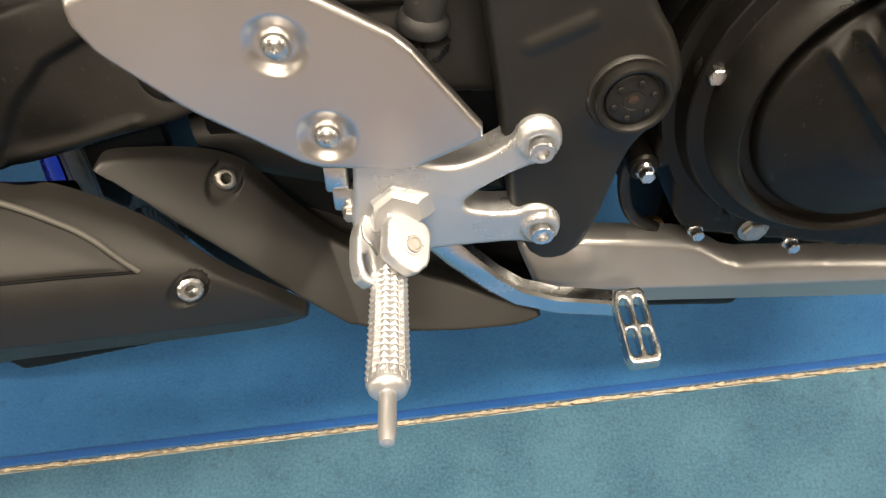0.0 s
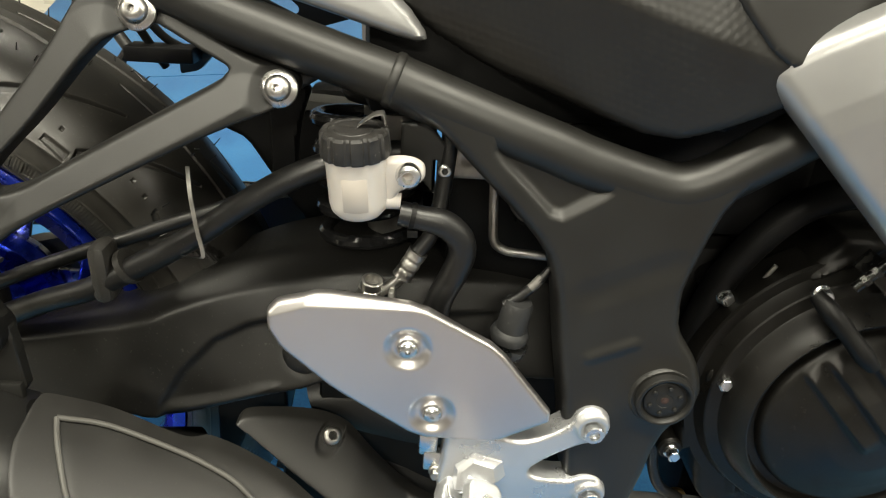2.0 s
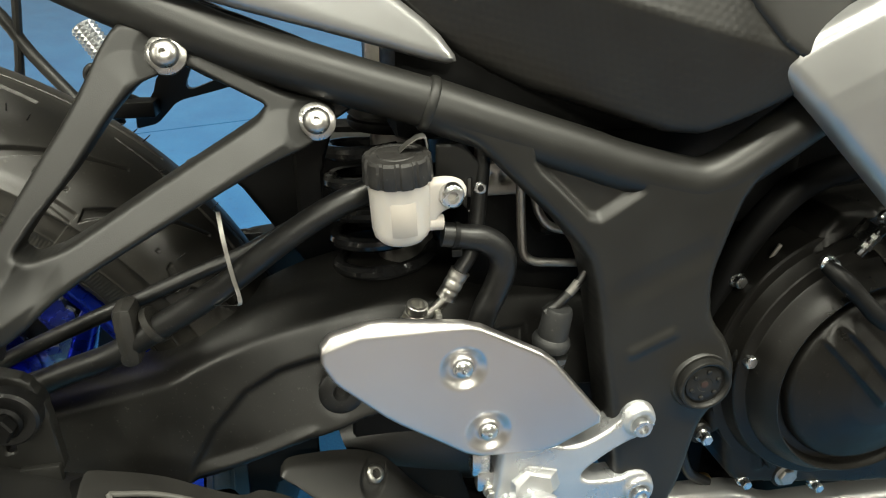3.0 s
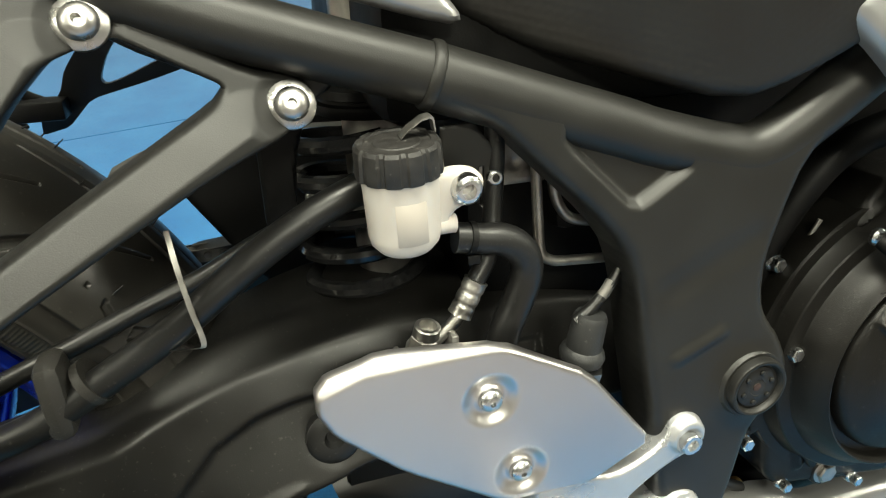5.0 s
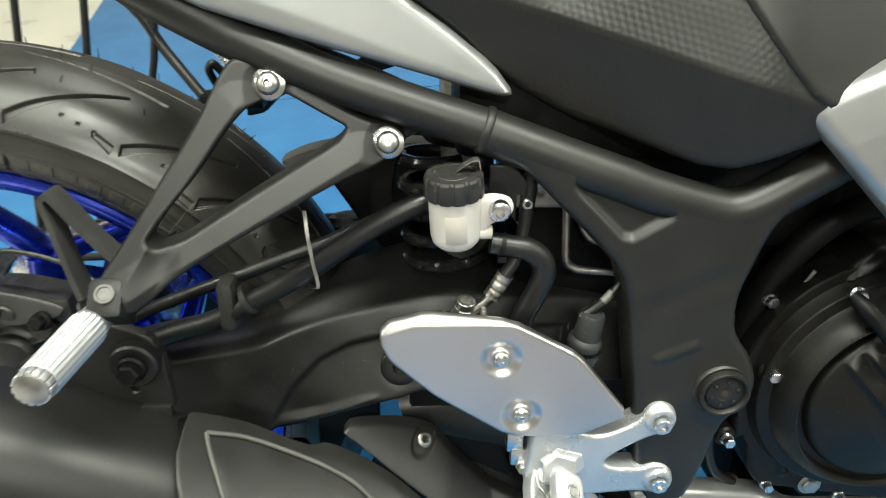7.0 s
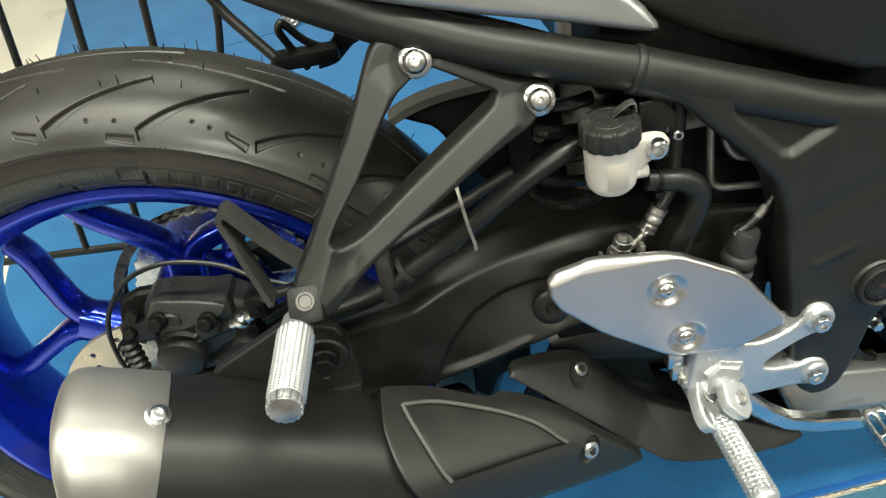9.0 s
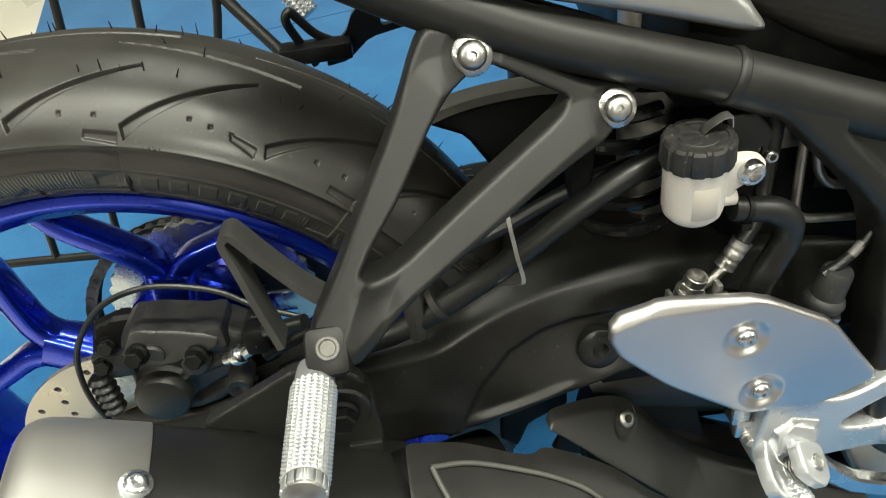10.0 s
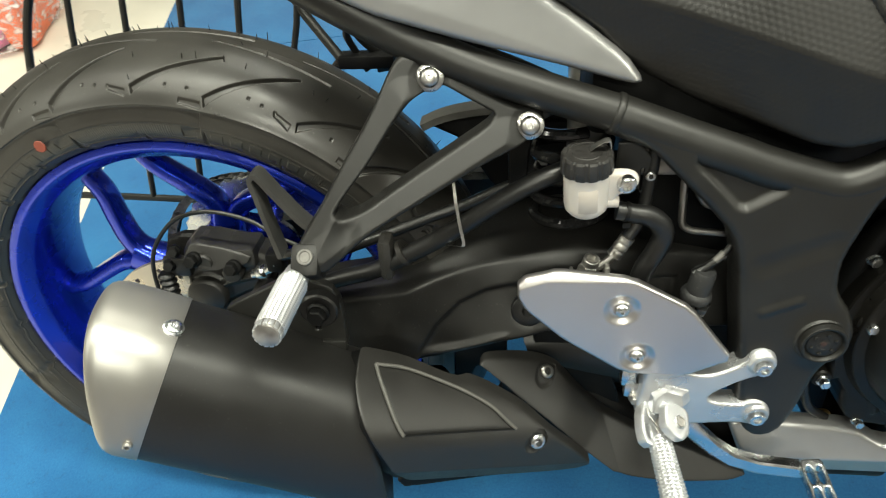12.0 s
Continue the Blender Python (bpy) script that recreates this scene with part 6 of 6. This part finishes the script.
# engine: clutch cover, lower casing and bolts
def clutch_face(x, z):
    """A low dome."""
    return np.interp(np.hypot(x - 0.745, z - 0.395), [0.0, 0.03, 0.05, 0.0705], [-0.199, -0.1955, -0.19, -0.1825])


def fin(a, b, width, height):
    """A rib with one flat flank and one steep one."""
    (ax, az), (bx, bz) = a, b
    long = math.hypot(bx - ax, bz - az)
    def f(x, z):
        t = ((x - ax) * (bx - ax) + (z - az) * (bz - az)) / long
        side = ((x - ax) * (bz - az) - (z - az) * (bx - ax)) / long
        shape = np.where(side < 0, np.clip(1 + side / width, 0, 1), np.clip(1 - side / 0.003, 0, 1))
        return -height * shape * ease(t / 0.012) * ease((long - t) / 0.012)
    return f


CLUTCH = [(0.745 + 0.0705 * math.cos(a), 0.395 + 0.0705 * math.sin(a)) for a in np.linspace(0, 2 * math.pi, 96, endpoint=False)]
fins = [fin((0.689, 0.44), (0.744, 0.381), 0.011, 0.004), fin((0.703, 0.4485), (0.758, 0.389), 0.011, 0.004), fin((0.72, 0.46), (0.77, 0.406), 0.011, 0.004), fin((0.74, 0.466), (0.785, 0.42), 0.011, 0.004)]
clutch = part("clutch_cover", lathe([(-0.12, 0.112), (-0.148, 0.112), (-0.15, 0.111), (-0.1502, 0.104), (-0.153, 0.1025), (-0.1605, 0.1005), (-0.1615, 0.0995), (-0.163, 0.0915), (-0.1645, 0.0905), (-0.172, 0.0887), (-0.1825, 0.0815), (-0.184, 0.08), (-0.1835, 0.0788), (-0.176, 0.0775), (-0.1745, 0.0765), (-0.1745, 0.0725), (-0.1745, 0.06)], 128), ENGINE, bike, "black cast clutch cover with stepped rings", pose(0.745, 0, 0.395), sharp=25)
part("cover_dome", cast(CLUTCH, clutch_face, 0.03, 0.005, 0.0012, fins), ENGINE, bike, "finned dome of the clutch cover", sharp=40)
part("clutch_boot", tube([(0.688, -0.175, 0.489), (0.694, -0.185, 0.483), (0.705, -0.193, 0.471), (0.714, -0.198, 0.461), (0.722, -0.2, 0.453)], [0.0048, 0.0064, 0.0058, 0.0062, 0.0045], 18, 5), DARK, bike, "black rubber clutch cable boot")
part("cable_bracket", strip([(0.716, -0.165, 0.512), (0.735, -0.172, 0.498), (0.75, -0.175, 0.479)], 0.007, 0.0015), BLACK_ZINC, bike, "dark steel cable bracket")
part("cable_adjuster", moved(join(hexagon(0.004, -0.004, 0.0), moved(hexagon(0.004, -0.004, 0.0), pose(0, 0.008, 0)), lathe([(0.014, 0.0032), (-0.012, 0.0032), (-0.0125, 0.0001)], 18)), pose(0, 0, 0, -90, 40, 0)), BLACK_ZINC, bike, "dark steel cable adjuster nuts", pose(0.719, -0.176, 0.506))
part("case_ridge", tube([(0.672, -0.1525, 0.40), (0.6745, -0.154, 0.36), (0.684, -0.154, 0.325), (0.7, -0.1525, 0.3)], 0.0035, 12, 6), ENGINE, bike, "moulded ridge on the engine cover")
CASE = rounded([(0.636, 0.36), (0.646, 0.42), (0.664, 0.428), (0.7, 0.5), (0.72, 0.52), (0.95, 0.52), (0.95, 0.26), (0.8, 0.262), (0.72, 0.276), (0.672, 0.284), (0.66, 0.3), (0.652, 0.34), (0.64, 0.335)], 1, 0.2)
part("crankcase_cover", cast(CASE, flat(-0.15), 0.05, 0.005, 0.0025, [groove([(0.66, 0.41), (0.672, 0.36), (0.69, 0.3)], 0.006, -0.004), groove([(0.7, 0.49), (0.74, 0.515)], 0.005, -0.004)]), ENGINE, bike, "black crankcase cover", sharp=45)
for bx, by, bz, k in ((0.6526, -0.158, 0.4105, 0.0068), (0.6334, -0.15, 0.3386, 0.0066), (0.6964, -0.166, 0.4867, 0.0064), (0.6519, -0.132, 0.4629, 0.0068), (0.6794, -0.147, 0.2846, 0.0058), (0.7489, -0.147, 0.2698, 0.0058), (0.74, -0.16, 0.515, 0.006)):
    bolt(flange_hex, k * 0.74, 0.009, (bx, by, bz), CHROME, bike, "zinc-plated hex bolt")
bolt(flange_hex, 0.0082, 0.005, (0.7173, -0.15, 0.2855), DULL_STEEL, bike, "large zinc-plated drain plug")
part("drain_boss", lathe([(0.03, 0.0125), (-0.002, 0.0125), (-0.0035, 0.0112), (-0.0035, 0.0001)], 32), ENGINE, bike, "round drain plug boss", pose(0.7173, -0.1475, 0.2855))
bolt(flange_hex, 0.008, 0.012, (0.661, -0.12, 0.2613), BRASS, bike, "brass-coloured hex bolt")
for bx, by, bz in ((0.6526, -0.15, 0.4105), (0.6334, -0.142, 0.3386), (0.6519, -0.124, 0.4629)):
    part("bolt_boss", lathe([(0.03, 0.0095), (-0.006, 0.0095), (-0.008, 0.008), (-0.008, 0.0001)], 24), ENGINE, bike, "", pose(bx, by, bz))
part("coolant_hose", tube([(0.64, -0.12, 0.42), (0.655, -0.125, 0.48), (0.69, -0.13, 0.53), (0.74, -0.135, 0.55), (0.8, -0.14, 0.57)], 0.011, 16), DARK, bike, "black rubber coolant hose")
part("clutch_cable", tube([(0.652, -0.14, 0.425), (0.655, -0.138, 0.442), (0.663, -0.136, 0.458), (0.671, -0.136, 0.472)], 0.0022, 10), RUBBER, bike, "thin black clutch cable")
part("cable_end", tube([(0.671, -0.136, 0.472), (0.6745, -0.1375, 0.481), (0.6785, -0.139, 0.491)], 0.0016, 10, 4), DULL_STEEL, bike, "bare braided end of the cable")
part("sump_hose", tube([(0.632, -0.13, 0.345), (0.63, -0.13, 0.315), (0.64, -0.13, 0.285), (0.66, -0.13, 0.27)], 0.0045, 12), RUBBER, bike, "thin black drain hose")

# a plastic-wrapped bundle of printed packets on the floor behind the wheel
def lumpy(w, d, h, n, deep, seed, scale=9.0):
    """A soft packet: a rounded block whose faces are crumpled."""
    bm = bmesh.new()
    bmesh.ops.create_cube(bm, size=1)
    bmesh.ops.subdivide_edges(bm, edges=bm.edges[:], cuts=n, use_grid_fill=True)
    for v in bm.verts:
        q = v.co * 2
        q = q / max(1e-6, (abs(q.x) ** 6 + abs(q.y) ** 6 + abs(q.z) ** 6) ** (1 / 6))
        p = Vector((q.x * w / 2, q.y * d / 2, (q.z + 1) * h / 2))
        at = p * scale + Vector((seed, 0, 0))
        k = noise.noise(at) + 0.6 * abs(noise.noise(at * 2.3)) + 0.35 * abs(noise.noise(at * 5.1))
        v.co = p + q.normalized() * deep * k * (0.1 if p.z < 0.02 else 1)
    bm.verts.index_update()
    geo = [tuple(v.co) for v in bm.verts], [tuple(v.index for v in f.verts) for f in bm.faces]
    bm.free()
    return geo


bundle = thing("wrapped_bundle", "magenta and orange packets in crumpled clear plastic wrap", "bundle", pose(-1.27, 1.32, -0.008, 0, 0, 12))
part("packet", moved(lumpy(0.37, 0.38, 0.22, 14, 0.02, 1), pose(-0.035, 0, 0)), PINK, bundle, "magenta printed packet")
part("packet", moved(lumpy(0.07, 0.34, 0.2, 12, 0.015, 5), pose(0.19, 0, 0)), ORANGE, bundle, "orange printed packet")
part("packet", moved(lumpy(0.4, 0.36, 0.13, 14, 0.02, 9), pose(-0.02, 0, 0.225)), PAPER, bundle, "white printed packet")
part("plastic_wrap", lumpy(0.48, 0.43, 0.38, 44, 0.03, 3, 12.0), WRAP, bundle, "crumpled clear plastic wrap")
